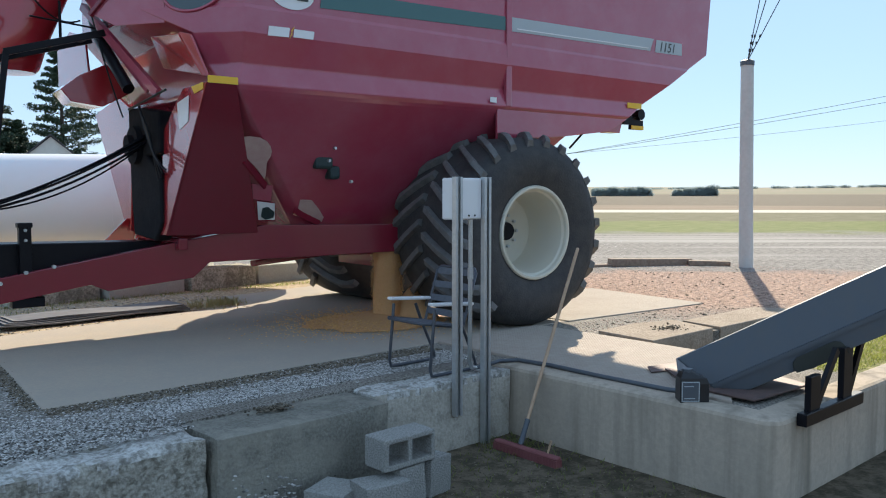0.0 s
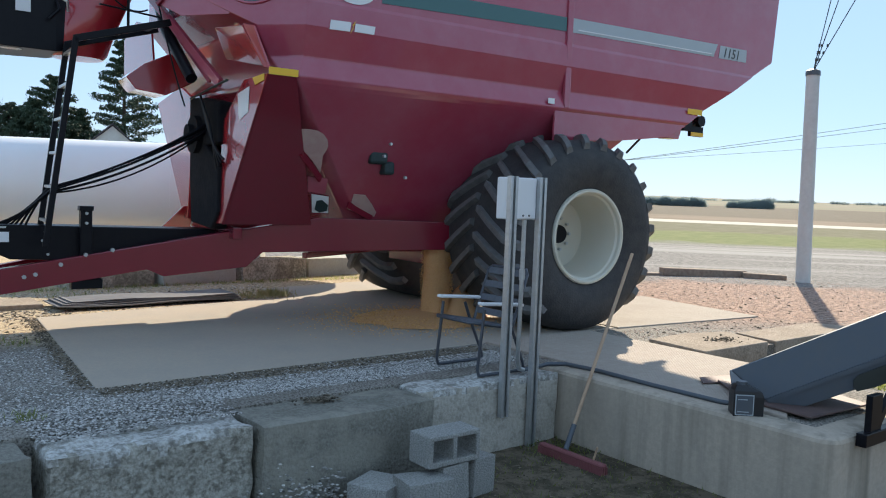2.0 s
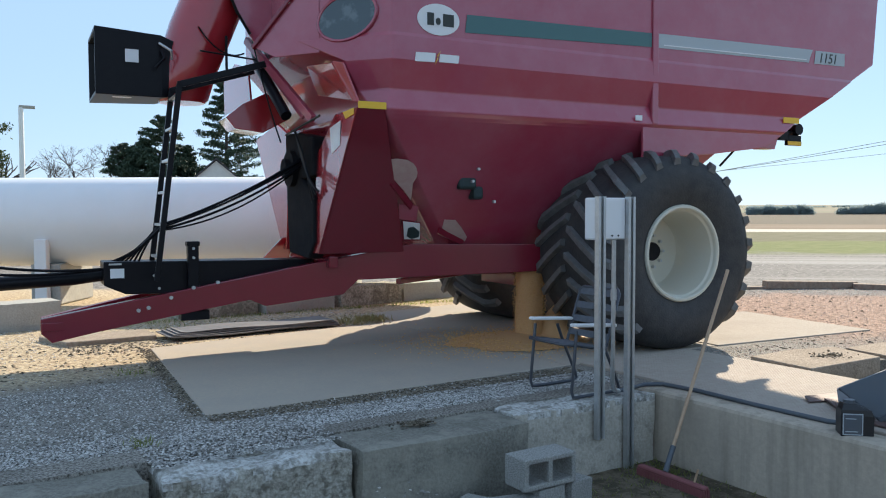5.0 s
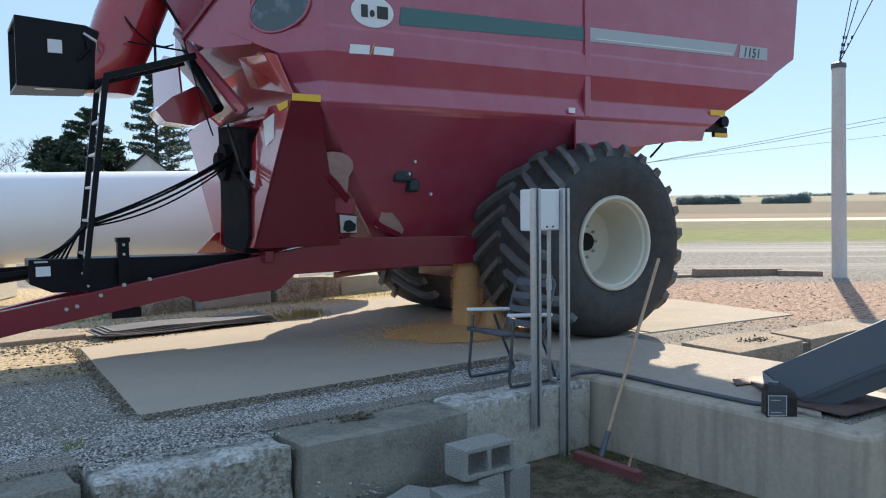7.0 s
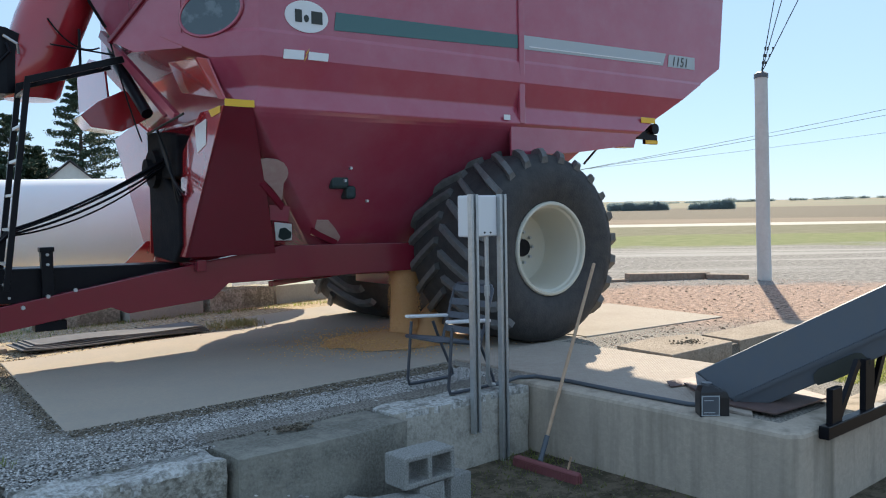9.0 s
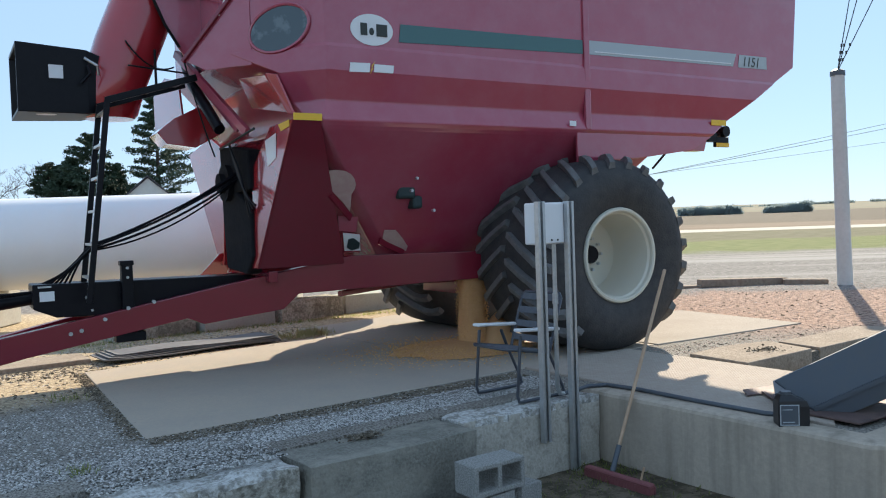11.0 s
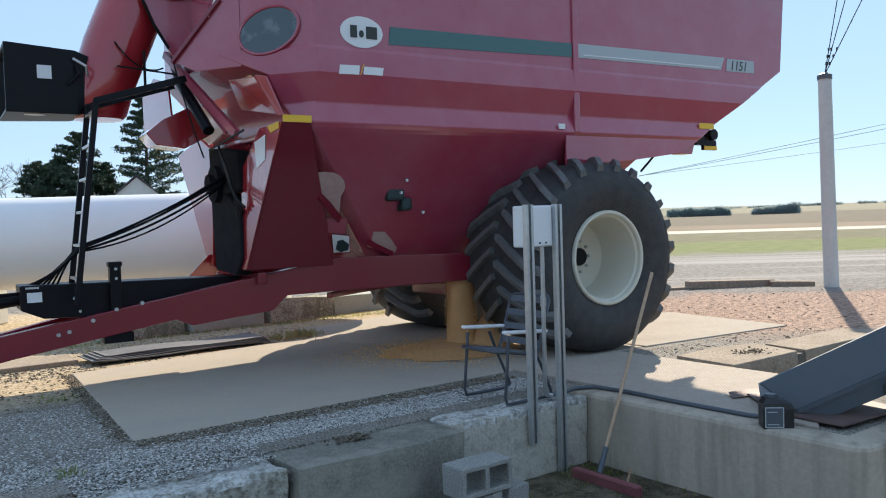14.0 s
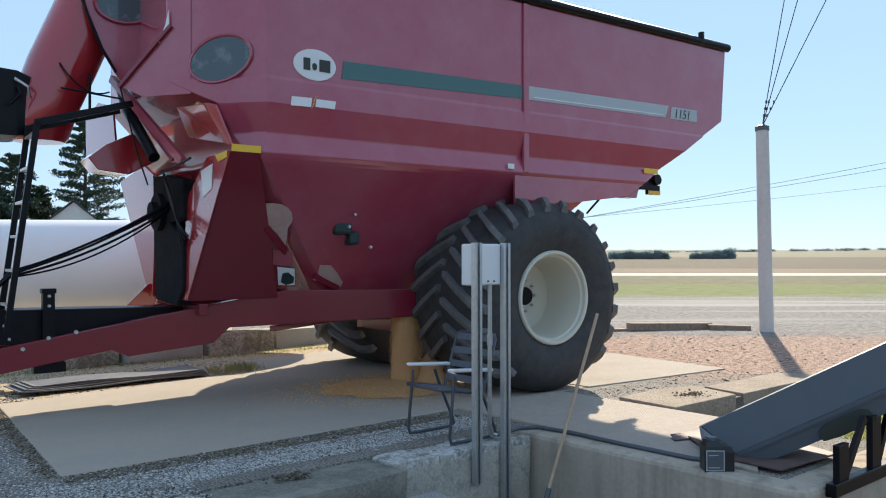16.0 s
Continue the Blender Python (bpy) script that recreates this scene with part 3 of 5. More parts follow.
plate(bm, [(x, 1.45, z) for x, z in [(-3.777, 2.855), (-3.851, 2.97), (-3.969, 3.16), (-4.083, 3.432), (-4.187, 3.739), (-3.255, 3.91), (-3.28, 3.66), (-3.549, 3.145)]], (0.0, 0.03, 0))
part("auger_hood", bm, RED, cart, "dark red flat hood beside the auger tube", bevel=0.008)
bm = bmesh.new()
tube(bm, [(x, 1.43, z) for x, z in [(-3.851, 2.97), (-3.969, 3.16), (-4.083, 3.432), (-4.187, 3.739)]], 0.014, 8)
part("hydraulic_hose", bm, BLACK, cart, smooth=40)

# rear lamps and small fittings
bm = bmesh.new()
tube(bm, [(1.55, 0.3, 2.16), (1.75, 0.3, 2.2), (1.89, 0.3, 2.26)], 0.018, 8)
box(bm, (1.62, 0.27, 2.14), (1.76, 0.33, 2.24))
lampb = part("lamp_bracket", bm, BLACK, cart)
bm = bmesh.new()
tube(bm, [(1.89, 0.24, 2.26), (1.89, 0.36, 2.26)], 0.062, 18)
part("tail_lamp", bm, BLACK, lampb, "round black tail lamp", smooth=40)
bm = bmesh.new()
box(bm, (1.74, 0.27, 2.085), (1.96, 0.31, 2.2))
part("marker_lamp", bm, BLACK, lampb, bevel=0.006)
bm = bmesh.new()
box(bm, (1.745, 0.262, 2.087), (1.955, 0.27, 2.13))
part("amber_lens", bm, YELLOW, lampb)
bm = bmesh.new()
loft(bm, [[(1.27, 0.22, 2.2), (1.55, 0.22, 2.2), (1.55, 0.36, 2.2), (1.27, 0.36, 2.2)], [(1.31, 0.22, 2.03), (1.49, 0.22, 2.03), (1.49, 0.36, 2.03), (1.31, 0.36, 2.03)]])
part("rear_bracket", bm, RED, cart, bevel=0.006)
bm = bmesh.new()
tube(bm, [(0.768, 0.3, 1.84), (1.069, 0.3, 2.09)], 0.012, 6)
part("stay_rod", bm, BLACK, cart)

# ---- wheels
HUB_Z, TYRE_W, NLUG = 0.958, 1.2, 24


def lug_bm(sgn):
    """One tread bar from the middle of the tread out over the shoulder; apex turned up at the front."""
    bm = bmesh.new()
    path = [(0.03, 0.965), (0.25, 0.965), (0.47, 0.955), (0.555, 0.925), (0.592, 0.885)]
    rings = []
    for u, r in path:
        phi = 0.62 * u
        y = TYRE_W / 2 + sgn * u
        wid = 0.036 if u < 0.4 else 0.042
        h = 0.06 if u < 0.5 else 0.042
        yo = sgn * (0.012 if u > 0.5 else 0.0)
        ring = []
        for dp, dr in ((-wid * 1.25, -0.02), (-wid * 0.8, h), (wid * 0.8, h), (wid * 1.25, -0.02)):
            a = math.pi + phi - dp
            ring.append(((r + dr) * math.cos(a), y + (yo if dr > 0 else 0), (r + dr) * math.sin(a)))
        rings.append(ring)
    loft(bm, rings)
    bmesh.ops.recalc_face_normals(bm, faces=bm.faces)
    me = bpy.data.meshes.new("lug")
    bm.to_mesh(me)
    bm.free()
    me.materials.append(LUGR)
    return me


LUG = {1: lug_bm(1), -1: lug_bm(-1)}


def build_wheel(y0):
    bm = bmesh.new()
    w = TYRE_W
    prof = [(0.45, 0.05), (0.50, 0.015), (0.62, -0.02), (0.76, -0.03), (0.87, 0.015), (0.93, 0.07), (0.958, 0.14), (0.965, 0.35), (0.968, 0.6), (0.965, 0.85), (0.958, w - 0.14), (0.93, w - 0.07), (0.87, w - 0.015), (0.76, w + 0.03), (0.62, w + 0.02), (0.50, w - 0.015), (0.45, w - 0.05)]
    wheel_profile(bm, prof, 96, close=True)
    for v in bm.verts:
        v.co.y += y0
        v.co.z = max(v.co.z + HUB_Z, 0.012)
    t = part("tyre", bm, RUBBER, cart, "black wide farm tyre with chevron lugs", smooth=35)
    for s in (1, -1):
        for k in range(NLUG):
            a = 2 * math.pi * (k + (0.5 if s > 0 else 0)) / NLUG
            if math.sin(a - 0.2) < -0.82:
                continue
            ob = new("lug", LUG[s])
            ob.parent = t
            ob.matrix_local = Matrix.Translation((0, y0, HUB_Z)) @ Matrix.Rotation(a, 4, "Y")
    bm = bmesh.new()
    wheel_profile(bm, [(0.47, 0.08), (0.476, 0.02), (0.466, 0.002), (0.446, 0.0), (0.434, 0.012), (0.43, 0.045), (0.412, 0.062), (0.408, 0.09), (0.395, 0.16), (0.385, 0.30), (0.375, 0.47), (0.36, 0.50), (0.10, 0.515), (0.09, 0.56), (0.45, 0.6)], 64, close=True)
    bmesh.ops.translate(bm, verts=bm.verts, vec=(0, y0, HUB_Z))
    rim = part("rim", bm, CREAM, cart, "cream painted steel wheel rim", smooth=30)
    bm = bmesh.new()
    wheel_profile(bm, [(0.095, 0.56), (0.095, 0.45), (0.085, 0.43), (0.01, 0.43)], 28)
    bmesh.ops.translate(bm, verts=bm.verts, vec=(0, y0, HUB_Z))
    part("hub", bm, BLACK, rim, "dark steel wheel hub", smooth=30)
    for k in range(10):
        a = 2 * math.pi * k / 10
        bm = bmesh.new()
        tube(bm, [(0.17 * math.cos(a), y0 + 0.515, HUB_Z + 0.17 * math.sin(a)), (0.17 * math.cos(a), y0 + 0.475, HUB_Z + 0.17 * math.sin(a))], 0.016, 6)
        part("wheel_nut", bm, GALV, rim)


build_wheel(0.0)
build_wheel(2.55)
bm = bmesh.new()
bar(bm, (0, 0.64, 0.95), (0, 3.1, 0.95), 0.2, 0.22)
part("axle", bm, SHADEDRED, cart, bevel=0.01)

# ---- front legs and frame


def plate_part(name, pts, off, material=None, label="", parent=None, bevel=0.006):
    bm = bmesh.new()
    plate(bm, pts, off)
    return part(name, bm, material or REDLEG, parent or cart, label, bevel=bevel)


near_leg = plate_part("leg", [(-3.37, 0.06, 2.19), (-3.40, 0.93, 1.0), (-2.57, 0.93, 1.0), (-3.13, 0.06, 2.19)], (0, 0.02, 0.0), SHADEDRED, "dark red tapered front leg panel")
plate_part("leg_face", [(-3.372, 0.06, 2.19), (-3.392, 0.93, 1.0), (-3.392, 1.10, 1.0), (-3.372, 1.03, 1.88), (-3.372, 0.55, 2.19)], (0.02, 0, 0.0), parent=near_leg)
plate_part("sticker", [(-3.378, 0.42, 1.92), (-3.378, 0.62, 1.86), (-3.378, 0.66, 2.08), (-3.378, 0.40, 2.12)], (-0.004, 0, 0), WHITE, "white warning label", near_leg, 0)
plate_part("reflector", [(-3.378, 0.10, 2.14), (-3.378, 0.28, 2.12), (-3.378, 0.34, 2.18), (-3.378, 0.10, 2.19)], (-0.004, 0, 0), YELLOW, "yellow reflector", near_leg, 0)
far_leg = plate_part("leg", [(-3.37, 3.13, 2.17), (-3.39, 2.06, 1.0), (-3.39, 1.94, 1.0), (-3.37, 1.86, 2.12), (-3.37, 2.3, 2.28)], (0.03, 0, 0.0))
plate_part("leg_side", [(-3.36, 3.12, 2.17), (-3.37, 2.05, 1.0), (-2.6, 2.05, 1.0), (-2.9, 3.1, 2.17)], (0, 0.02, 0), RED, parent=far_leg)
plate_part("gusset", [(-3.52, 0.85, 2.62), (-3.52, 0.22, 2.55), (-3.39, 0.09, 2.24), (-3.36, 1.02, 2.40)], (0.02, 0.01, 0.005), REDLEG, "glossy folded corner gusset")
plate_part("gusset_edge", [(-3.52, 0.21, 2.56), (-3.46, 0.13, 2.54), (-3.36, 0.05, 2.23), (-3.39, 0.08, 2.23)], (0.02, 0.01, 0.005), REDLEG)
plate_part("foot_plate", [(-3.60, 2.2, 0.86), (-3.42, 1.95, 1.12), (-3.3, 1.95, 1.12), (-3.3, 2.2, 0.86)], (0.0, 0.03, 0.0))
bm = bmesh.new()
bar(bm, (-3.25, 0.95, 0.92), (-3.25, 2.15, 0.92), 0.08, 0.1)
part("crossmember", bm, SHADEDRED, cart, bevel=0.008)


def drawbar(sgn):
    bm = bmesh.new()

    def y(x):
        return 1.55 - sgn * (0.10 + 0.45 * (x + 5.6) / 2.6)

    prof = [(-1.0, 1.05), (-2.5, 1.07), (-3.35, 0.92), (-5.6, 0.50), (-5.6, 0.38), (-5.52, 0.30), (-5.2, 0.37), (-3.95, 0.60), (-3.82, 0.54), (-3.14, 0.62), (-3.0, 0.75), (-1.0, 0.79)]
    a = [bm.verts.new((x, y(x), z)) for x, z in prof]
    b = [bm.verts.new((x, y(x) + sgn * 0.1, z)) for x, z in prof]
    bm.faces.new(a)
    bm.faces.new(b[::-1])
    for i in range(len(a)):
        j = (i + 1) % len(a)
        bm.faces.new((a[i], a[j], b[j], b[i]))
    ob = part("drawbar", bm, SHADEDRED, cart, "dark red sloping drawbar beam", bevel=0.008)
    if sgn > 0:
        for x, z in ((-4.86, 0.545), (-4.78, 0.565), (-4.42, 0.725), (-4.22, 0.765), (-4.6, 0.645)):
            bm = bmesh.new()
            tube(bm, [(x, y(x) + 0.01, z), (x, y(x) - 0.02, z)], 0.017, 6)
            part("bolt", bm, GALV, ob)
    return ob


db = drawbar(1)
drawbar(-1)
bm = bmesh.new()
box(bm, (-5.6, 1.42, 0.40), (-5.2, 1.68, 0.47))
part("hitch_plate", bm, SHADEDRED, cart, bevel=0.006)
bm = bmesh.new()
bar(bm, (-1.0, 1.0, 0.86), (-1.0, 2.1, 0.86), 0.16, 0.2)
bar(bm, (-2.6, 1.0, 0.72), (-0.2, 2.6, 0.70), 0.05, 0.05)
part("crossmember", bm, SHADEDRED, cart, bevel=0.006)
bm = bmesh.new()
box(bm, (-1.3, 0.95, 0.62), (-0.6, 1.7, 0.86))
part("outlet_frame", bm, SHADEDRED, cart, "red slide gate frame under the hopper", bevel=0.008)

# slide gate motor on the lower hopper slope
bm = bmesh.new()
box(bm, (-2.23, 0.47, 1.57), (-2.05, 0.66, 1.73))
box(bm, (-2.07, 0.50, 1.48), (-1.96, 0.70, 1.60))
gm = part("gate_motor", bm, MOTOR, cart, "small dark green hydraulic motor on the hopper slope", bevel=0.03)
for x, z in ((-2.08, 1.75), (-2.14, 1.64), (-1.92, 1.46)):
    bm = bmesh.new()
    tube(bm, [(x, 0.41, z), (x, 0.38, z)], 0.014, 6)
    part("fitting", bm, GALV, gm)

# low on the hopper slope: painted reflections, gap drawn by sheets, dark brace bars
def slope(pts, material, label, name="inspection_plate", up=0.0):
    return plate_part(name, [(x, 0.094 - up + (2.16 - z) / 1.31, z) for x, z in pts], (0, -0.005, -0.004), material, label, hopper, 0)


slope([(-2.975, 1.811), (-2.89, 1.819), (-2.80, 1.812), (-2.733, 1.786), (-2.69, 1.75), (-2.665, 1.706), (-2.662, 1.67), (-2.68, 1.62), (-2.66, 1.54), (-2.648, 1.476), (-2.752, 1.566), (-2.887, 1.663)], GLINT, "pale rounded patch painted for a reflection on the hopper slope")
slope([(-2.753, 1.44), (-2.554, 1.423), (-2.529, 1.29), (-2.703, 1.308)], RED, "red patch on the hopper slope")
# white sheet and dark shape imitate the bright view through a gap
slope([(-2.675, 1.295), (-2.478, 1.273), (-2.42, 1.107), (-2.605, 1.112)], SHADEDRED, "red surround of an imitated gap in the hopper slope", "port_frame")
slope([(-2.662, 1.286), (-2.488, 1.266), (-2.434, 1.118), (-2.595, 1.122)], WHITE, "white sheet imitating the bright view through a gap", "port_sheet", 0.012)
slope([(-2.595, 1.225), (-2.545, 1.235), (-2.47, 1.19), (-2.462, 1.14), (-2.53, 1.122), (-2.586, 1.15)], MOTOR, "dark shape imitating what shows through the gap", "latch", 0.025)
slope([(-2.242, 1.298), (-2.121, 1.293), (-2.02, 1.215), (-1.934, 1.134), (-1.937, 1.09), (-2.03, 1.115), (-2.233, 1.219)], GLINT, "pale patch painted for a reflection on the hopper slope")
for p, q in (((-2.89, 1.625), (-2.63, 1.415)), ((-2.27, 1.195), (-1.97, 1.075))):
    bm = bmesh.new()
    bar(bm, (p[0], 0.075 + (2.16 - p[1]) / 1.31, p[1]), (q[0], 0.075 + (2.16 - q[1]) / 1.31, q[1]), 0.02, 0.06)
    part("brace_bar", bm, SHADEDRED, hopper)

# bracket post, driveline guard and shaft
bm = bmesh.new()
prof = [(-5.12, 0.96), (-3.3, 0.93), (-3.3, 0.80), (-4.35, 0.66), (-4.95, 0.68), (-5.12, 0.76)]
plate(bm, [(x, 1.38, z) for x, z in prof], (0, 0.34, 0))
guard = part("driveline_guard", bm, BLACK, cart, "black steel driveline guard box", bevel=0.012)
plate_part("sticker", [(-5.07, 1.376, 0.82), (-4.96, 1.376, 0.82), (-4.96, 1.376, 0.90), (-5.07, 1.376, 0.90)], (0, -0.004, 0), WHITE, "white warning label", guard, 0)
plate_part("sticker", [(-5.08, 1.376, 0.93), (-4.98, 1.376, 0.93), (-4.98, 1.376, 0.945), (-5.08, 1.376, 0.945)], (0, -0.004, 0), GALV, "", guard, 0)
for x, z in ((-4.70, 0.90), (-4.68, 0.72), (-4.72, 0.83)):
    bm = bmesh.new()
    tube(bm, [(x, 1.385, z), (x, 1.365, z)], 0.012, 6)
    part("bolt", bm, GALV, guard)
bm = bmesh.new()
tube(bm, [(-5.1, 1.55, 0.84), (-5.35, 1.55, 0.82), (-6.4, 1.55, 0.77)], [0.05, 0.06, 0.055], 14)
part("drive_shaft", bm, BLACK, cart, "black shielded drive shaft", smooth=40)
bm = bmesh.new()
box(bm, (-4.45, 1.29, 0.50), (-4.36, 1.375, 1.115))
box(bm, (-4.46, 1.285, 1.08), (-4.35, 1.38, 1.12))
box(bm, (-4.52, 1.27, 0.44), (-4.28, 1.40, 0.52))
jack = part("jack_post", bm, BLACK, cart, "black upright jack mounting post", bevel=0.006)
for z in (1.06, 0.98):
    bm = bmesh.new()
    tube(bm, [(-4.405, 1.30, z), (-4.405, 1.275, z)], 0.013, 6)
    part("bolt", bm, GALV, jack)

# gearbox and plates between the legs
bm = bmesh.new()
plate(bm, [(-3.42, y, z) for y, z in ((1.74, 0.98), (1.80, 1.40), (1.83, 2.13), (1.40, 2.10), (1.0, 2.04), (1.0, 1.69), (1.345, 1.68), (1.0, 1.52), (0.99, 1.10), (1.16, 0.944))], (0.14, 0, 0))
gear = part("gearbox_cover", bm, DIRTYBLACK, cart, "black gearbox cover between the legs", bevel=0.02)
bm = bmesh.new()
tube(bm, [(-3.47, 1.58, 1.78), (-3.41, 1.58, 1.78)], 0.17, 20)
tube(bm, [(-3.52, 1.58, 1.78), (-3.46, 1.58, 1.78)], 0.09, 16)
part("gear_hub", bm, DIRTYBLACK, gear, smooth=30)

# auger: folded upper tube with spout, lower elbow
bm = bmesh.new()
AXIS = [Vector(p) for p in ((-4.40, 1.76, 2.36), (-4.40, 1.76, 2.43), (-4.35, 1.76, 2.68), (-4.24, 1.76, 2.98), (-4.02, 1.76, 3.52), (-3.84, 1.76, 4.0))]
tube(bm, AXIS, [0.20, 0.235, 0.26, 0.275, 0.275, 0.275], 36)
auger = part("auger_tube", bm, REDLEG, cart, "glossy red folded auger tube", smooth=35)
bm = bmesh.new()
rings = [[(x, y0, z0), (x, y1, z0), (x, y1, z1), (x, y0, z1)] for x, y0, y1, z0, z1 in ((-4.43, 1.60, 2.0, 2.415, 2.855), (-4.60, 1.56, 2.06, 2.375, 2.915), (-5.14, 1.54, 2.22, 2.375, 2.945), (-5.14, 1.57, 2.19, 2.405, 2.915), (-4.66, 1.60, 2.04, 2.425, 2.855))]
loft(bm, rings)
spout = part("spout", bm, BLACK, cart, "black box-shaped discharge spout", bevel=0.006)
plate_part("sticker", [(-4.90, 1.542, 2.66), (-4.79, 1.546, 2.66), (-4.79, 1.546, 2.77), (-4.90, 1.542, 2.77)], (0, -0.006, 0), WHITE, "white warning label", spout, 0)
bm = bmesh.new()
plate(bm, [(-4.92 + 0.08 * math.cos(k * math.pi / 12), 1.66 + 0.05 * math.sin(k * math.pi / 12), 2.379) for k in range(24)], (0, 0, -0.008))
part("decal", bm, WHITE, spout, "small white oval badge")
bm = bmesh.new()
plate(bm, [(x, 1.62, z) for x, z in [(-4.035, 2.24), (-3.953, 2.14), (-3.694, 2.111), (-3.431, 2.257), (-3.511, 2.365), (-3.659, 2.483), (-3.883, 2.368)]], (0.05, 0.55, 0.02))
part("auger_elbow", bm, REDLEG, cart, "red angular lower auger housing", bevel=0.008)
plate_part("chute_panel", [(-3.70, 3.19, 2.38), (-3.70, 3.21, 2.80), (-3.70, 2.7, 2.92), (-3.70, 2.15, 2.80), (-3.70, 2.0, 2.3)], (0.02, 0, 0), REDLEG, "glossy chute side panel")
# folding cylinder and links
bm = bmesh.new()
tube(bm, [(-3.72, 1.95, 3.0), (-3.70, 1.62, 2.68), (-3.62, 1.12, 2.22)], [0.022, 0.05, 0.05], 12)
part("hydraulic_cylinder", bm, BLACK, cart, "black hydraulic folding cylinder", smooth=40)
bm = bmesh.new()
bar(bm, (-3.78, 1.85, 3.0), (-3.5, 0.75, 2.16), 0.05, 0.07)
bar(bm, (-3.74, 1.75, 2.9), (-3.5, 1.0, 2.2), 0.03, 0.04)
part("fold_link", bm, RED, cart, bevel=0.005)
bm = bmesh.new()
tube(bm, [(-3.56, 0.4, 2.15), (-3.6, 1.2, 2.06)], 0.010, 8)
part("hinge_bar", bm, BLACK, cart)

for k, (p, q) in enumerate((((-4.62, 1.535, 2.84), (-4.52, 1.50, 2.70)), ((-4.60, 1.535, 2.78), (-4.66, 1.50, 2.62)))):
    bm = bmesh.new()
    tube(bm, [p, ((p[0] + q[0]) / 2 + 0.04, 1.47, (p[2] + q[2]) / 2), q], 0.012, 8)
    part("hose_coupling", bm, GALV if k == 0 else BLACK, spout, "bright hose coupling" if k == 0 else "", smooth=40)

# ladder
lad = new("ladder")
lad.parent = cart
lad["label"] = "black steel ladder bent back to the hopper"
LY = (1.12, 1.52)
for y in LY:
    bm = bmesh.new()
    bar(bm, (-4.735, y, 0.80), (-4.525, y, 2.44), 0.03, 0.045, up=(1, 0, 0))
    bar(bm, (-4.54, y, 2.43), (-3.80, y, 2.66), 0.03, 0.055)
    part("ladder_rail", bm, BLACK, lad, bevel=0.004)
for k in range(6):
    z = 1.0 + 0.27 * k
    x = -4.735 + 0.21 * (z - 0.80) / 1.64
    bm = bmesh.new()
    bar(bm, (x, LY[0], z), (x, LY[1], z), 0.035, 0.022)
    part("rung", bm, GALV, lad)
for k in range(3):
    bm = bmesh.new()
    bar(bm, (-4.4 + 0.25 * k, LY[0], 2.49 + 0.072 * k), (-4.4 + 0.25 * k, LY[1], 2.49 + 0.072 * k), 0.03, 0.02)
    part("rung", bm, BLACK, lad)
bm = bmesh.new()
tube(bm, [(-4.05, 1.5, 2.60), (-4.05, 1.5, 2.95)], 0.012, 8)
tube(bm, [(-4.3, 1.4, 2.78), (-3.8, 1.4, 2.74)], 0.008, 8)
part("grab_bar", bm, BLACK, lad)


def hang(p, q, sag, n=14):
    p, q = Vector(p), Vector(q)
    return [p.lerp(q, k / n) + Vector((0, 0, -sag * 4 * (k / n) * (1 - k / n))) for k in range(n + 1)]


random.seed(5)
for k in range(7):
    o = Vector((0, 0.03 * random.uniform(-1, 1), 0.05 * random.uniform(-1, 1)))
    bm = bmesh.new()
    a, b = Vector((-4.68, 1.30, 1.24)) + o * 0.6, Vector((-3.42, 1.35, 1.82)) + o
    tube(bm, hang(a, b, 0.04 + 0.02 * (k % 3) + (0.03 if k > 4 else 0)), 0.008 if k % 2 else 0.011, 6)
    part("hydraulic_hose", bm, BLACK, cart)
    bm = bmesh.new()
    c = Vector((-4.84 - 0.035 * k, 1.42 + 0.02 * k, 0.95))
    tube(bm, hang(a + Vector((0.02, 0, 0.02)), c, -0.035 + 0.012 * k), 0.009, 6)
    part("hydraulic_hose", bm, BLACK, cart)
for k in range(4):
    bm = bmesh.new()
    p, q = Vector((-3.5, 1.25 - 0.05 * k, 2.1 - 0.05 * k)), Vector((-3.42, 0.85 + 0.06 * k, 1.55 - 0.03 * k))
    tube(bm, hang(p, q, 0.10 - 0.05 * k), 0.011, 6)
    part("hydraulic_hose", bm, BLACK, cart)
for p, q, s in (((-4.3, 1.46, 3.0), (-3.9, 1.46, 2.80), 0.10), ((-3.8, 1.6, 3.0), (-3.62, 1.3, 2.0), 0.05)):
    bm = bmesh.new()
    tube(bm, hang(p, q, s), 0.007, 6)
    part("hydraulic_hose", bm, BLACK, cart)
for q in ((-6.4, 1.4, 1.05), (-6.4, 1.5, 0.95)):
    bm = bmesh.new()
    tube(bm, hang((-5.08, 1.45, 0.90), q, 0.06), 0.012, 6)
    part("hydraulic_hose", bm, BLACK, cart)

# the body is set in from the outer wheel faces
BODY = Matrix.Translation((0, 0, 1.37)) @ Matrix.Scale(1.06, 4) @ Matrix.Translation((0, 0, -1.37))
BODY = CART.inverted() @ BODY @ CART
WHEEL_PARTS = {"tyre", "lug", "rim", "hub", "wheel_nut", "axle"}
for ob in cart.children_recursive:
    if ob.type == "MESH" and ob.name.split(".")[0] not in WHEEL_PARTS:
        ob.data.transform(BODY)
num.matrix_local = BODY @ pose(1.99, 0.092, 2.975, 90, 0, 0)

# ---------------------------------------------------------------- corn


def at_cart(x, y, z):
    return CART @ Vector((x, y, z))


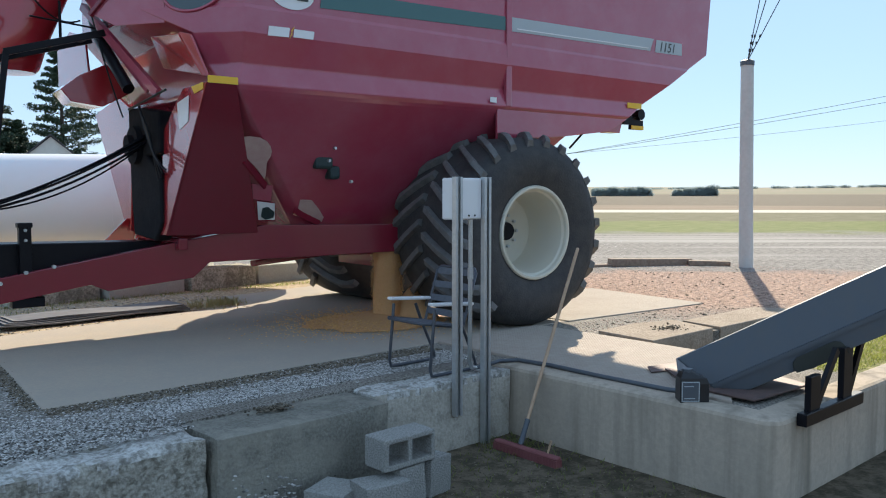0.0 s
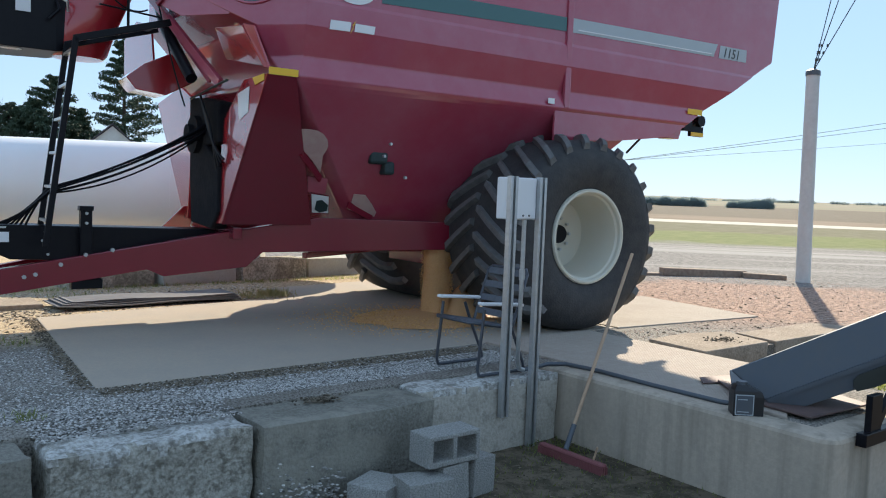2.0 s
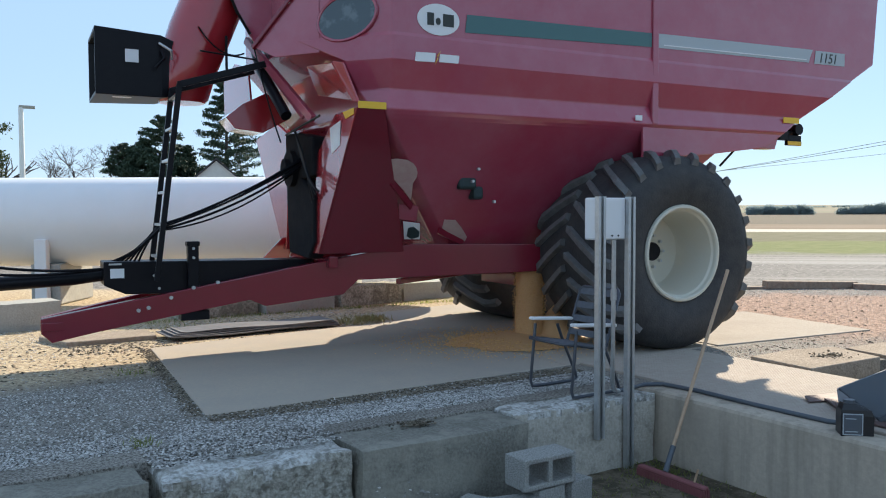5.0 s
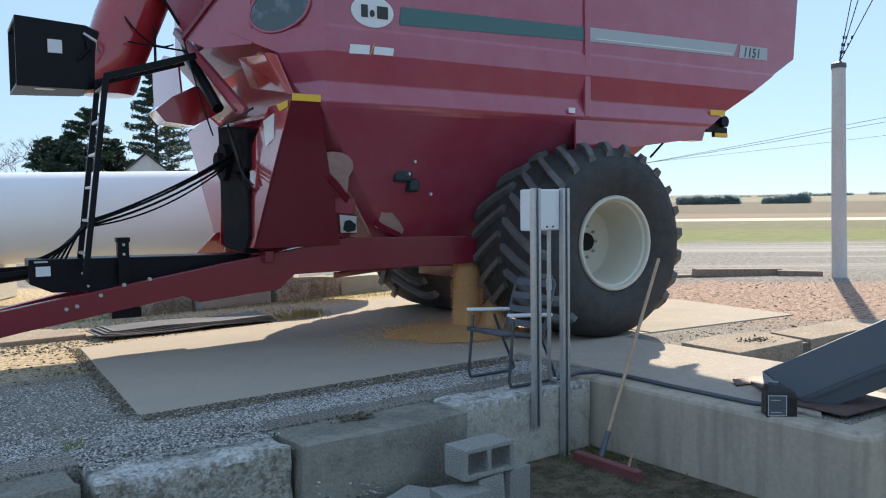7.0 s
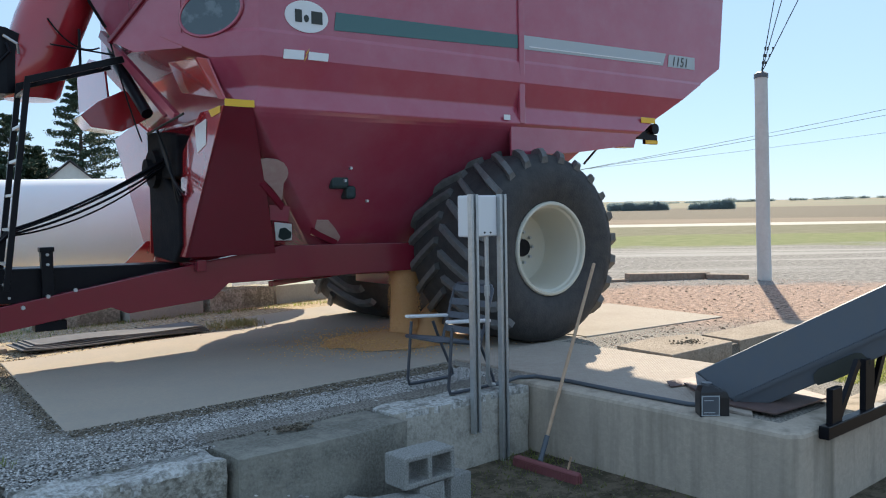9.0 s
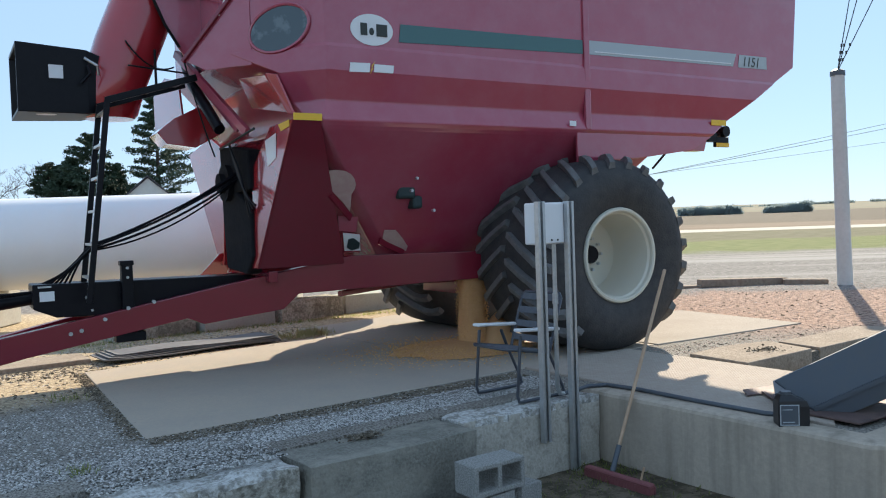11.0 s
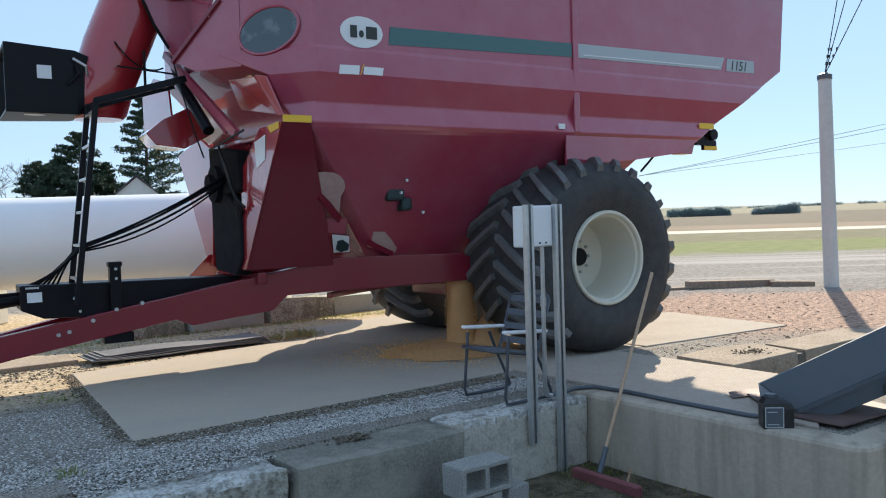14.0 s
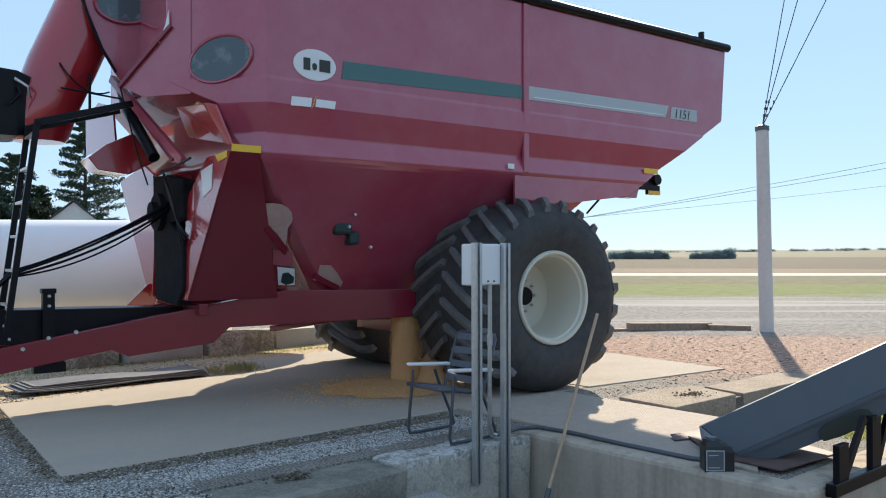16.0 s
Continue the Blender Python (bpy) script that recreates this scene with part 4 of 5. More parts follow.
def grains(name, label, spots, size, material, category, seed, tall=0.5):
    """Many small faceted grains or stones in one mesh; spots: array of x, y, z."""
    rng = np.random.default_rng(seed)
    n = len(spots)
    octa = np.array([(1, 0, 0), (-1, 0, 0), (0, 1, 0), (0, -1, 0), (0, 0, tall), (0, 0, -tall)])
    s = rng.uniform(size[0], size[1], (n, 1, 1)) * rng.uniform(0.65, 1.25, (n, 6, 1))
    a = rng.uniform(0, 2 * math.pi, n)
    ca, sa = np.cos(a)[:, None], np.sin(a)[:, None]
    v = octa[None] * s
    v = np.stack([v[..., 0] * ca - v[..., 1] * sa, v[..., 0] * sa + v[..., 1] * ca, v[..., 2]], -1) + np.asarray(spots)[:, None]
    tri = np.array([(0, 2, 4), (2, 1, 4), (1, 3, 4), (3, 0, 4), (2, 0, 5), (1, 2, 5), (3, 1, 5), (0, 3, 5)])
    f = (tri[None] + 6 * np.arange(n)[:, None, None]).reshape(-1, 3)
    me = bpy.data.meshes.new(name)
    me.from_pydata(v.reshape(-1, 3).tolist(), [], f.tolist())
    me.materials.append(material)
    return tagged(new(name, me), label, category, kind="stuff")


bm = bmesh.new()
ctr = at_cart(-0.95, 1.28, 0)
rings = []
for i in range(26):
    z = 0.03 + 0.80 * i / 25
    r = 0.165 - 0.015 * math.sin(3 * z)
    rings.append([(ctr.x + (r + 0.03 * noise.noise((math.cos(k * 0.314) * 3, math.sin(k * 0.314) * 3, z * 2))) * math.cos(k * 0.314), ctr.y + 0.8 * r * math.sin(k * 0.314), z) for k in range(20)])
loft(bm, rings)
tagged(mesh_ob("corn_stream", bm, CORN, smooth=60), "column of golden corn falling from the cart", "corn")
rng = np.random.default_rng(4)
n = 3500
ang, rad, hz = rng.uniform(0, 6.283, n), rng.normal(0.165, 0.014, n), rng.uniform(0.03, 0.84, n)
grains("corn_kernels", "loose golden corn kernels in the falling stream", np.stack([ctr.x + rad * np.cos(ang), ctr.y + 0.8 * rad * np.sin(ang), hz], -1), (0.005, 0.009), KERNELS, "corn", 4)
n = 3600
px, py = rng.normal(0, 1, n) * 0.42, rng.normal(0, 1, n) * 0.42
hill = 0.05 * np.exp(-(px**2 + py**2) / 0.25)
gx, gy = ctr.x - 0.28 + px * 1.15, ctr.y + 0.05 + py
keep = (gy > 5.52)
grains("corn_kernels", "thin spread of golden corn on the slab", np.stack([gx, gy, 0.026 + hill * rng.uniform(0.3, 1, n)], -1)[keep], (0.006, 0.011), KERNELS, "corn", 7)
bm = bmesh.new()
N = 24
cen = bm.verts.new((ctr.x - 0.1, ctr.y, 0.10))
last = None
for ri, (rr, hh) in enumerate(((0.2, 0.075), (0.4, 0.05), (0.62, 0.032), (0.8, 0.012))):
    cur = [bm.verts.new((ctr.x - 0.12 + rr * (1 + 0.25 * noise.noise((math.cos(6.283 * k / N) * 2, math.sin(6.283 * k / N) * 2, 1))) * math.cos(6.283 * k / N), ctr.y + rr * 0.8 * math.sin(6.283 * k / N), hh + 0.004)) for k in range(N)]
    for k in range(N):
        if last is None:
            bm.faces.new((cen, cur[k], cur[(k + 1) % N]))
        else:
            bm.faces.new((last[k], cur[k], cur[(k + 1) % N], last[(k + 1) % N]))
    last = cur
heap = at_cart(-0.66, 1.22, 0)
bm2 = bmesh.new()
rings = []
for rr, hh in ((0.30, 0.012), (0.22, 0.10), (0.14, 0.21), (0.07, 0.31), (0.02, 0.36)):
    rings.append([(heap.x + rr * (1 + 0.2 * noise.noise((math.cos(0.2618 * k) * 2, math.sin(0.2618 * k) * 2, hh * 6))) * math.cos(0.2618 * k), heap.y + rr * math.sin(0.2618 * k), hh) for k in range(24)])
loft(bm2, rings)
tagged(mesh_ob("corn_heap", bm2, CORN, smooth=60), "steep sunlit heap of golden corn beside the falling stream", "corn", kind="stuff")
tagged(mesh_ob("corn_pile", bm, CORN, smooth=60), "low heap of spilled golden corn on the slab", "corn", kind="stuff")

# ---------------------------------------------------------------- storage tank and its surroundings
tank = thing("gas_tank", "long white painted steel storage tank on supports", "tank", pose(2.8, 13.05, 1.23, 0, 0, -32.5))
prof = [(0.02, -5.1), (0.3, -5.05), (0.55, -4.85), (0.67, -4.5), (0.68, -4.3), (0.68, 4.3), (0.67, 4.5), (0.55, 4.85), (0.3, 5.05), (0.02, 5.1)]
bm = bmesh.new()
loft(bm, [[(y, r * math.cos(2 * math.pi * k / 64), r * math.sin(2 * math.pi * k / 64)) for k in range(64)] for r, y in prof])
part("shell", bm, WHITE, tank, "white painted cylindrical steel shell", smooth=30)
for x in (-3.2, -1.35, 3.0):
    bm = bmesh.new()
    box(bm, (x - 0.22, -0.55, -1.22), (x + 0.22, 0.55, -0.62))
    part("saddle", bm, GREYC, tank, "grey concrete saddle", bevel=0.02)
    bm = bmesh.new()
    box(bm, (x - 0.09, -0.70, -1.15), (x + 0.09, -0.58, -0.25))
    part("support_leg", bm, WHITE, tank, "white steel support leg", bevel=0.01)
for x in (-2.6, 0.4, 2.0):
    bm = bmesh.new()
    tube(bm, [(x, -0.0, 0), (x + 0.012, 0, 0)], 0.683, 64)
    part("weld_band", bm, WHITE, tank, smooth=30)


def ledge_block(x, y, l, w, h, rz, seed, material, label):
    ob = mesh_ob("concrete_block", rough_block((-l / 2, -w / 2, 0), (l / 2, w / 2, h), 0.12, 0.012, seed), material, smooth=50)
    ob.matrix_world = pose(x, y, -0.01, 0, 0, rz)
    return tagged(ob, label, "concrete block", group="low blocks beside the tank")


for i, (x, y, l, h) in enumerate(((0.75, 10.75, 0.95, 0.34), (3.1, 10.75, 1.1, 0.30), (4.25, 10.8, 1.1, 0.27), (5.42, 10.95, 1.1, 0.30), (6.6, 11.15, 1.15, 0.28), (7.85, 11.4, 1.2, 0.26))):
    ledge_block(x, y, l, 0.45, h, 8, 20 + i, OLDCONC if i % 2 else GREYC, "low weathered concrete block beside the tank")


def timber(x, y, l, rz, w=0.2, h=0.14, z=-0.01):
    bm = bmesh.new()
    box(bm, (-l / 2, -w / 2, 0), (l / 2, w / 2, h))
    ob = mesh_ob("timber", bm, WOOD, bevel=0.015)
    ob.matrix_world = pose(x, y, z, 0, 1.0, rz)
    return tagged(ob, "weathered brown landscape timber lying on gravel", "timber", group="timbers beside the pole")


timber(13.05, 8.72, 1.65, -28)
timber(13.85, 7.98, 0.75, -48, h=0.10)
timber(12.0, 9.25, 1.1, -20, h=0.06)

# pile of rubber belting sheets behind the slab
belts = thing("rubber_belting", "stack of dark rubber belting sheets with curled ends", "rubber sheets", pose(3.05, 9.05, 0.02, 0, 0, 2))
for k in range(4):
    bm = bmesh.new()
    m = 30
    for i in range(m + 1):
        x = -1.0 + 0.05 * k + (2.0 - 0.07 * k) * i / m
        z = 0.012 + 0.014 * k + 0.05 * max(0, (-0.8 - x)) * (1 + k) + 0.006 * math.sin(5 * x + k)
        for y in (-0.26 + 0.02 * k, 0.28 - 0.015 * k):
            for dz in (0, 0.012):
                bm.verts.new((x, y + 0.02 * math.sin(2 * x + k), z + dz))
    bm.verts.ensure_lookup_table()
    for i in range(m):
        a, b = 4 * i, 4 * (i + 1)
        for q in ((a, b, b + 2, a + 2), (a + 1, a + 3, b + 3, b + 1), (a, a + 1, b + 1, b), (a + 2, b + 2, b + 3, a + 3)):
            bm.faces.new([bm.verts[j] for j in q])
    for q in ((0, 2, 3, 1), (4 * m, 4 * m + 1, 4 * m + 3, 4 * m + 2)):
        bm.faces.new([bm.verts[j] for j in q])
    part("sheet", bm, MAT_RUBBER, belts)
bm = bmesh.new()
plate(bm, [(1.1, 9.02, 0.05), (2.0, 9.05, 0.05), (2.0, 9.6, 0.05), (0.9, 9.6, 0.05)], (0, 0, -0.2))
tagged(mesh_ob("pavement", bm, TANC, bevel=0.01), "old soiled concrete strip edge behind the slab", "slab", kind="structure")

# ---------------------------------------------------------------- pole and wires
pole = thing("utility_pole", "pale grey round utility pole with wires rising from its cap", "pole", pose(14.0, 7.32, 0))
bm = bmesh.new()
tube(bm, [(0, 0, -0.1), (0.06, 0.06, 1.0), (0.20, 0.18, 3.66)], [0.125, 0.122, 0.112], 20)
part("shaft", bm, POLE, pole, smooth=40)
bm = bmesh.new()
tube(bm, [(0.20, 0.18, 3.66), (0.203, 0.183, 3.74), (0.204, 0.184, 3.78)], [0.125, 0.125, 0.06], 16)
part("cap", bm, STEEL, pole, "dark metal cap", smooth=30)
for dx, dy in ((0.53, -0.2), (0.72, -0.38), (1.14, -0.76)):
    bm = bmesh.new()
    tube(bm, [(0.20, 0.18, 3.74), (0.20 + dx, 0.18 + dy, 6.3)], 0.009, 5)
    part("wire", bm, INK, pole)
    for k in range(3):
        q = Vector((0.20, 0.18, 3.74)).lerp(Vector((0.20 + dx, 0.18 + dy, 6.3)), 0.07 + 0.05 * k)
        bm = bmesh.new()
        tube(bm, [q, q + Vector((0.002, 0, 0.05))], 0.018, 8)
        part("insulator", bm, INK, pole)
for k, (za, zb, o) in enumerate(((4.85, 6.95, 0), (4.82, 6.65, 0.2), (4.75, 5.75, 1.2))):
    bm = bmesh.new()
    a, b = Vector((33.9 + o, 23.7 - o, za)), Vector((43.2, 15.55, zb))
    tube(bm, hang(a + (a - b) * 1.5 - Vector((0, 0, 0.9)), b + (b - a) * 2, 0.5, 24), 0.012 if k < 2 else 0.008, 5)
    tagged(mesh_ob("power_line", bm, GREYC), "thin power line against the sky", "power line", group="power lines")

# ---------------------------------------------------------------- electrical box on strut posts
stand = thing("electrical_box", "grey electrical box on two galvanised strut posts", "electrical box", pose(4.15, 4.29, 0))


def strut(x, z0):
    bm = bmesh.new()
    sec = [(-0.035, -0.02), (0.035, -0.02), (0.035, 0.02), (0.012, 0.02), (0.012, 0.012), (0.027, 0.012), (0.027, -0.012), (-0.027, -0.012), (-0.027, 0.012), (-0.012, 0.012), (-0.012, 0.02), (-0.035, 0.02)]
    loft(bm, [[(x + a, -b, z) for a, b in sec] for z in (z0, 1.475)])
    return part("strut_post", bm, GALV, stand, "galvanised slotted channel post")


strut(-0.152, -0.26)
strut(0.137, -0.52)
bm = bmesh.new()
box(bm, (-0.165, 0.025, 1.165), (0.13, 0.155, 1.468))
bx = part("enclosure", bm, WHITE, stand, "pale grey steel enclosure", bevel=0.012)
bm = bmesh.new()
box(bm, (-0.10, 0.012, 1.172), (0.098, 0.025, 1.462))
part("cover", bm, WHITE, bx, bevel=0.005)
for x in (-0.03, 0.03):
    bm = bmesh.new()
    tube(bm, [(x, 0.013, 1.195), (x, 0.005, 1.195)], 0.007, 8)
    part("screw", bm, INK, bx)
bm = bmesh.new()
tube(bm, [(0.045, 0.07, 1.17), (0.045, 0.07, 0.85), (0.05, 0.08, 0.25), (0.06, 0.09, 0.10), (0.09, 0.10, 0.045), (0.15, 0.12, 0.03)], 0.017, 10)
part("conduit", bm, GALV, stand, "grey metal conduit", smooth=40)
bm = bmesh.new()
tube(bm, [(0.045, 0.07, 0.80), (0.045, 0.07, 0.72)], 0.023, 10)
part("coupling", bm, GALV, stand)

bm = bmesh.new()
tube(bm, [(4.27, 4.41, 0.03), (4.45, 4.44, 0.025), (4.62, 4.47, 0.03), (4.76, 4.40, 0.03), (4.80, 4.1, 0.03), (4.79, 3.6, 0.028), (4.80, 3.05, 0.028), (4.86, 2.9, 0.028)], 0.016, 10)
tagged(mesh_ob("cable_conduit", bm, STEEL, smooth=40), "dark grey cable conduit lying along the wall top", "conduit")

# ---------------------------------------------------------------- lawn chair
chair = thing("lawn_chair", "old folding metal lawn chair with white armrests", "chair", pose(3.87, 4.70, 0.004))
DK = mat("chair_tube_metal", (0.10, 0.11, 0.13), 0.4, 0.5, grain=0.4, scale=20)
WEB = mat("faded_webbing", (0.12, 0.13, 0.15), 0.7, grain=0.5, scale=30)
for y in (-0.24, 0.24):
    bm = bmesh.new()
    tube(bm, [(0.06, y, 0.50), (0.04, y, 0.3), (0.015, y, 0.06), (0.03, y, 0.015), (0.07, y, 0.012), (0.44, y, 0.012), (0.48, y, 0.03), (0.47, y, 0.07), (0.33, y, 0.36), (0.28, y, 0.48)], 0.012, 8)
    part("leg_loop", bm, DK, chair, "dark bent tube leg", smooth=50)
    bm = bmesh.new()
    box(bm, (-0.02, y - 0.03, 0.50), (0.40, y + 0.03, 0.525), m=pose(0, 0, 0.03, 0, 4, 0))
    part("armrest", bm, WHITE, chair, "white plastic armrest", bevel=0.01)
bm = bmesh.new()
pts = [(0.36, -0.22, 0.33), (0.50, -0.22, 0.74), (0.515, -0.19, 0.77), (0.515, 0.19, 0.77), (0.50, 0.22, 0.74), (0.36, 0.22, 0.33)]
tube(bm, pts, 0.012, 8)
part("back_frame", bm, DK, chair, smooth=50)
bm = bmesh.new()
tube(bm, [(0.36, -0.22, 0.34), (-0.01, -0.22, 0.40), (-0.03, -0.19, 0.40), (-0.03, 0.19, 0.40), (-0.01, 0.22, 0.40), (0.36, 0.22, 0.34)], 0.012, 8)
part("seat_frame", bm, DK, chair, smooth=50)
for k in range(5):
    bm = bmesh.new()
    x = 0.04 + 0.07 * k
    box(bm, (x - 0.026, -0.22, 0.396 - 0.155 * x), (x + 0.026, 0.22, 0.404 - 0.155 * x))
    part("seat_web", bm, WEB, chair, bevel=0.002)
for k in range(4):
    bm = bmesh.new()
    z = 0.42 + 0.105 * k
    x = 0.36 + 0.14 * (z - 0.33) / 0.41
    box(bm, (-0.004, -0.22, -0.026), (0.004, 0.22, 0.026), m=pose(x, 0, z, 0, 18, 0))
    part("back_slat", bm, WEB, chair, bevel=0.002)

# ---------------------------------------------------------------- push broom
broom = thing("push_broom", "push broom with a red head leaning on the pit wall", "broom", pose(4.26, 3.85, LOW))
bm = bmesh.new()
box(bm, (-0.03, -0.30, 0.042), (0.03, 0.30, 0.075))
part("head", bm, BROOMRED, broom, "faded red broom head", bevel=0.015)
bm = bmesh.new()
for i in range(44):
    y = -0.295 + 0.59 * i / 43
    for x in (-0.022, 0.0, 0.022):
        box(bm, (x - 0.008, y - 0.006, 0.0), (x + 0.008, y + 0.006, 0.05))
part("bristles", bm, BROOMRED, broom)
bm = bmesh.new()
tube(bm, [(0.03, 0.08, 0.08), (0.915, 0.29, 1.435)], 0.0135, 10)
part("handle", bm, HANDLE, broom, "worn wooden handle", smooth=40)
bm = bmesh.new()
tube(bm, [(0.023, 0.078, 0.07), (0.128, 0.103, 0.23)], 0.02, 10)
part("socket", bm, STEEL, broom)
bm = bmesh.new()
tube(bm, [(0.0, -0.2, 0.08), (0.01, -0.22, 0.17)], 0.008, 6)
part("spare_peg", bm, HANDLE, broom)


# ---------------------------------------------------------------- cinder blocks
def cinder_mesh():
    """Two-hole concrete block, holes along y, 0.39 x 0.20 x 0.19."""
    bm = bmesh.new()
    L, D, Hh = 0.39, 0.20, 0.19
    xs = [0, 0.032, 0.179, 0.211, 0.358, L]
    zs = [0, 0.032, Hh - 0.032, Hh]
    grid = {}

    def v(i, j, k):
        if (i, j, k) not in grid:
            grid[i, j, k] = bm.verts.new((xs[i] + random.uniform(-0.002, 0.002), (0, D)[j], zs[k] + random.uniform(-0.002, 0.002)))
        return grid[i, j, k]

    solid = {(i, k): not (i in (1, 3) and k == 1) for i in range(5) for k in range(3)}
    for (i, k), s in solid.items():
        if not s:
            continue
        for j in (0, 1):
            bm.faces.new((v(i, j, k), v(i + 1, j, k), v(i + 1, j, k + 1), v(i, j, k + 1)))
        for di, dk, e in ((-1, 0, ((0, 0), (0, 1))), (1, 0, ((1, 0), (1, 1))), (0, -1, ((0, 0), (1, 0))), (0, 1, ((0, 1), (1, 1)))):
            if not solid.get((i + di, k + dk), False):
                (a, b), (c, d2) = e
                bm.faces.new((v(i + a, 0, k + b), v(i + c, 0, k + d2), v(i + c, 1, k + d2), v(i + a, 1, k + b)))
    return bm


def cinder(m, label):
    ob = mesh_ob("cinder_block", cinder_mesh(), CINDER, bevel=0.008)
    ob.matrix_world = m
    return tagged(ob, label, "cinder block", group="cinder blocks in the pit")


cinder(pose(2.875, 3.70, -0.272, 0, 0, 0), "grey two-hole cinder block lying on top of others")
for m, sz, seed in ((pose(2.70, 3.64, -0.515, 0, 0, -8), (0.30, 0.22, 0.20), 51), (pose(3.0, 3.705, -0.515, 0, -3, 0), (0.20, 0.19, 0.235), 52), (pose(3.225, 3.70, -0.515, 0, 3, 14), (0.22, 0.19, 0.24), 53)):
    ob = mesh_ob("cinder_block", rough_block((0, 0, 0), sz, 0.03, 0.005, seed), CINDER, smooth=50)
    ob.matrix_world = m
    tagged(ob, "grey solid concrete block under the stack", "cinder block", group="cinder blocks in the pit")
ob = mesh_ob("paver", rough_block((0, 0, 0), (0.27, 0.27, 0.15), 0.03, 0.006, 31), CINDER, smooth=50)
ob.matrix_world = pose(2.62, 3.76, -0.515, 0, 0, 25)
tagged(ob, "pale grey concrete paver lying on the pit floor", "paver")

# ---------------------------------------------------------------- oil jug
jug = thing("oil_jug", "black plastic oil jug with a pale label on the wall", "jug", pose(4.725, 2.825, 0.001, 0, 0, -42))
JUG = mat("black_plastic", (0.015, 0.015, 0.017), 0.35, grain=0.3, scale=20)
bm = bmesh.new()
loft(bm, [[(x * sx + ox, y * sy, z) for x, y in ((-1, -1), (1, -1), (1, 1), (-1, 1))] for sx, sy, ox, z in ((0.088, 0.052, 0, 0), (0.094, 0.058, 0, 0.01), (0.094, 0.058, 0, 0.13), (0.085, 0.054, -0.005, 0.165), (0.042, 0.036, -0.035, 0.195), (0.036, 0.033, -0.035, 0.203))])
part("body", bm, JUG, jug, bevel=0.01)
bm = bmesh.new()
tube(bm, [(-0.035, 0, 0.20), (-0.035, 0, 0.22)], [0.034, 0.034], 20)
part("cap", bm, STEEL, jug, "grey screw neck", smooth=40)
bm = bmesh.new()
plate(bm, [(-0.085, -0.0585, 0.015), (0.03, -0.0585, 0.015), (0.03, -0.0585, 0.145), (-0.085, -0.0585, 0.145)], (0, -0.002, 0))
lab = part("label", bm, SILVER, jug, "silver-edged label")
bm = bmesh.new()
plate(bm, [(-0.079, -0.061, 0.021), (0.024, -0.061, 0.021), (0.024, -0.061, 0.139), (-0.079, -0.061, 0.139)], (0, -0.001, 0))
part("label_face", bm, STEEL, lab, "dark grey label face")
for z, x1 in ((0.034, 0.0), (0.112, -0.01)):
    bm = bmesh.new()
    plate(bm, [(-0.07, -0.0625, z), (x1, -0.0625, z), (x1, -0.0625, z + 0.005), (-0.07, -0.0625, z + 0.005)], (0, -0.001, 0))
    part("print_bar", bm, SILVER, lab)

# ---------------------------------------------------------------- conveyor
conv = thing("grain_conveyor", "grey steel inclined grain conveyor resting at the pit edge", "conveyor", pose(0, 0, 0))
DV = Vector((0.58, -0.87, 0.55))
NV = Vector((0.83, 0.55, 0)).normalized()
C0 = Vector((5.03, 2.85, 0.05))
T0 = Vector((4.957, 3.078, 0.217))
bm = bmesh.new()
plate(bm, [C0, C0 + DV * 2.6, T0 + DV * 2.6, T0], (0.004, 0.004, -0.012))
part("flared_side", bm, STEEL, conv, "grey steel flared side sheet", bevel=0.003)
bm = bmesh.new()
T1 = T0 + Vector((0, 0, -0.09))
F0 = T1 + NV * 0.45
plate(bm, [T1, T1 + DV * 2.6, F0 + DV * 2.6, F0], (0, 0, -0.012))
part("belt_cover", bm, STEEL, conv, bevel=0.003)
bm = bmesh.new()
S = 0.22
a, b = C0 + DV * S + Vector((0, 0, -0.004)), C0 + DV * 2.6 + Vector((0, 0, -0.004))
loft(bm, [[e, e + NV * 0.5, e + NV * 0.5 + Vector((0, 0, -h)), e + Vector((0, 0, -h))] for e, h in ((C0 + Vector((0, 0, -0.004)), 0.02), (a, 0.13), (b, 0.19))])
part("trough", bm, STEEL, conv, "grey steel conveyor trough", bevel=0.006)
bm = bmesh.new()
bar(bm, C0 + NV * -0.006, C0 + DV * 2.6 + NV * -0.006, 0.02, 0.03)
part("edge_angle", bm, STEEL, conv)
# flat dark rounded plate laid on the trough side
bm = bmesh.new()
plate(bm, [C0 + DV * q + Vector((-0.008, -0.006, -h)) for q, h in ((0.475, 0.07), (0.50, 0.045), (0.71, 0.045), (0.75, 0.068), (0.795, 0.14), (0.80, 0.165), (0.59, 0.165), (0.50, 0.15), (0.48, 0.115))], (-0.008, -0.005, 0))
part("hand_opening", bm, INK, conv, "dark rounded plate on the trough side")
bm = bmesh.new()
box(bm, (4.86, 2.135, -0.05), (5.72, 2.198, 0.03))
stand2 = part("support_base", bm, BLACK, conv, "black steel support base", bevel=0.006)
for x, h in ((5.01, 0.245), (5.49, 0.36)):
    bm = bmesh.new()
    box(bm, (x - 0.07, 2.15, 0.02), (x + 0.07, 2.19, h))
    part("support_leg", bm, BLACK, stand2, bevel=0.005)
    bm = bmesh.new()
    bar(bm, (x + 0.05, 2.17, 0.05), (x + 0.33, 2.17, 0.36 + (x - 5.01) * 0.3), 0.03, 0.05, up=(1, 0, 0))
    part("brace", bm, BLACK, stand2)
bm = bmesh.new()
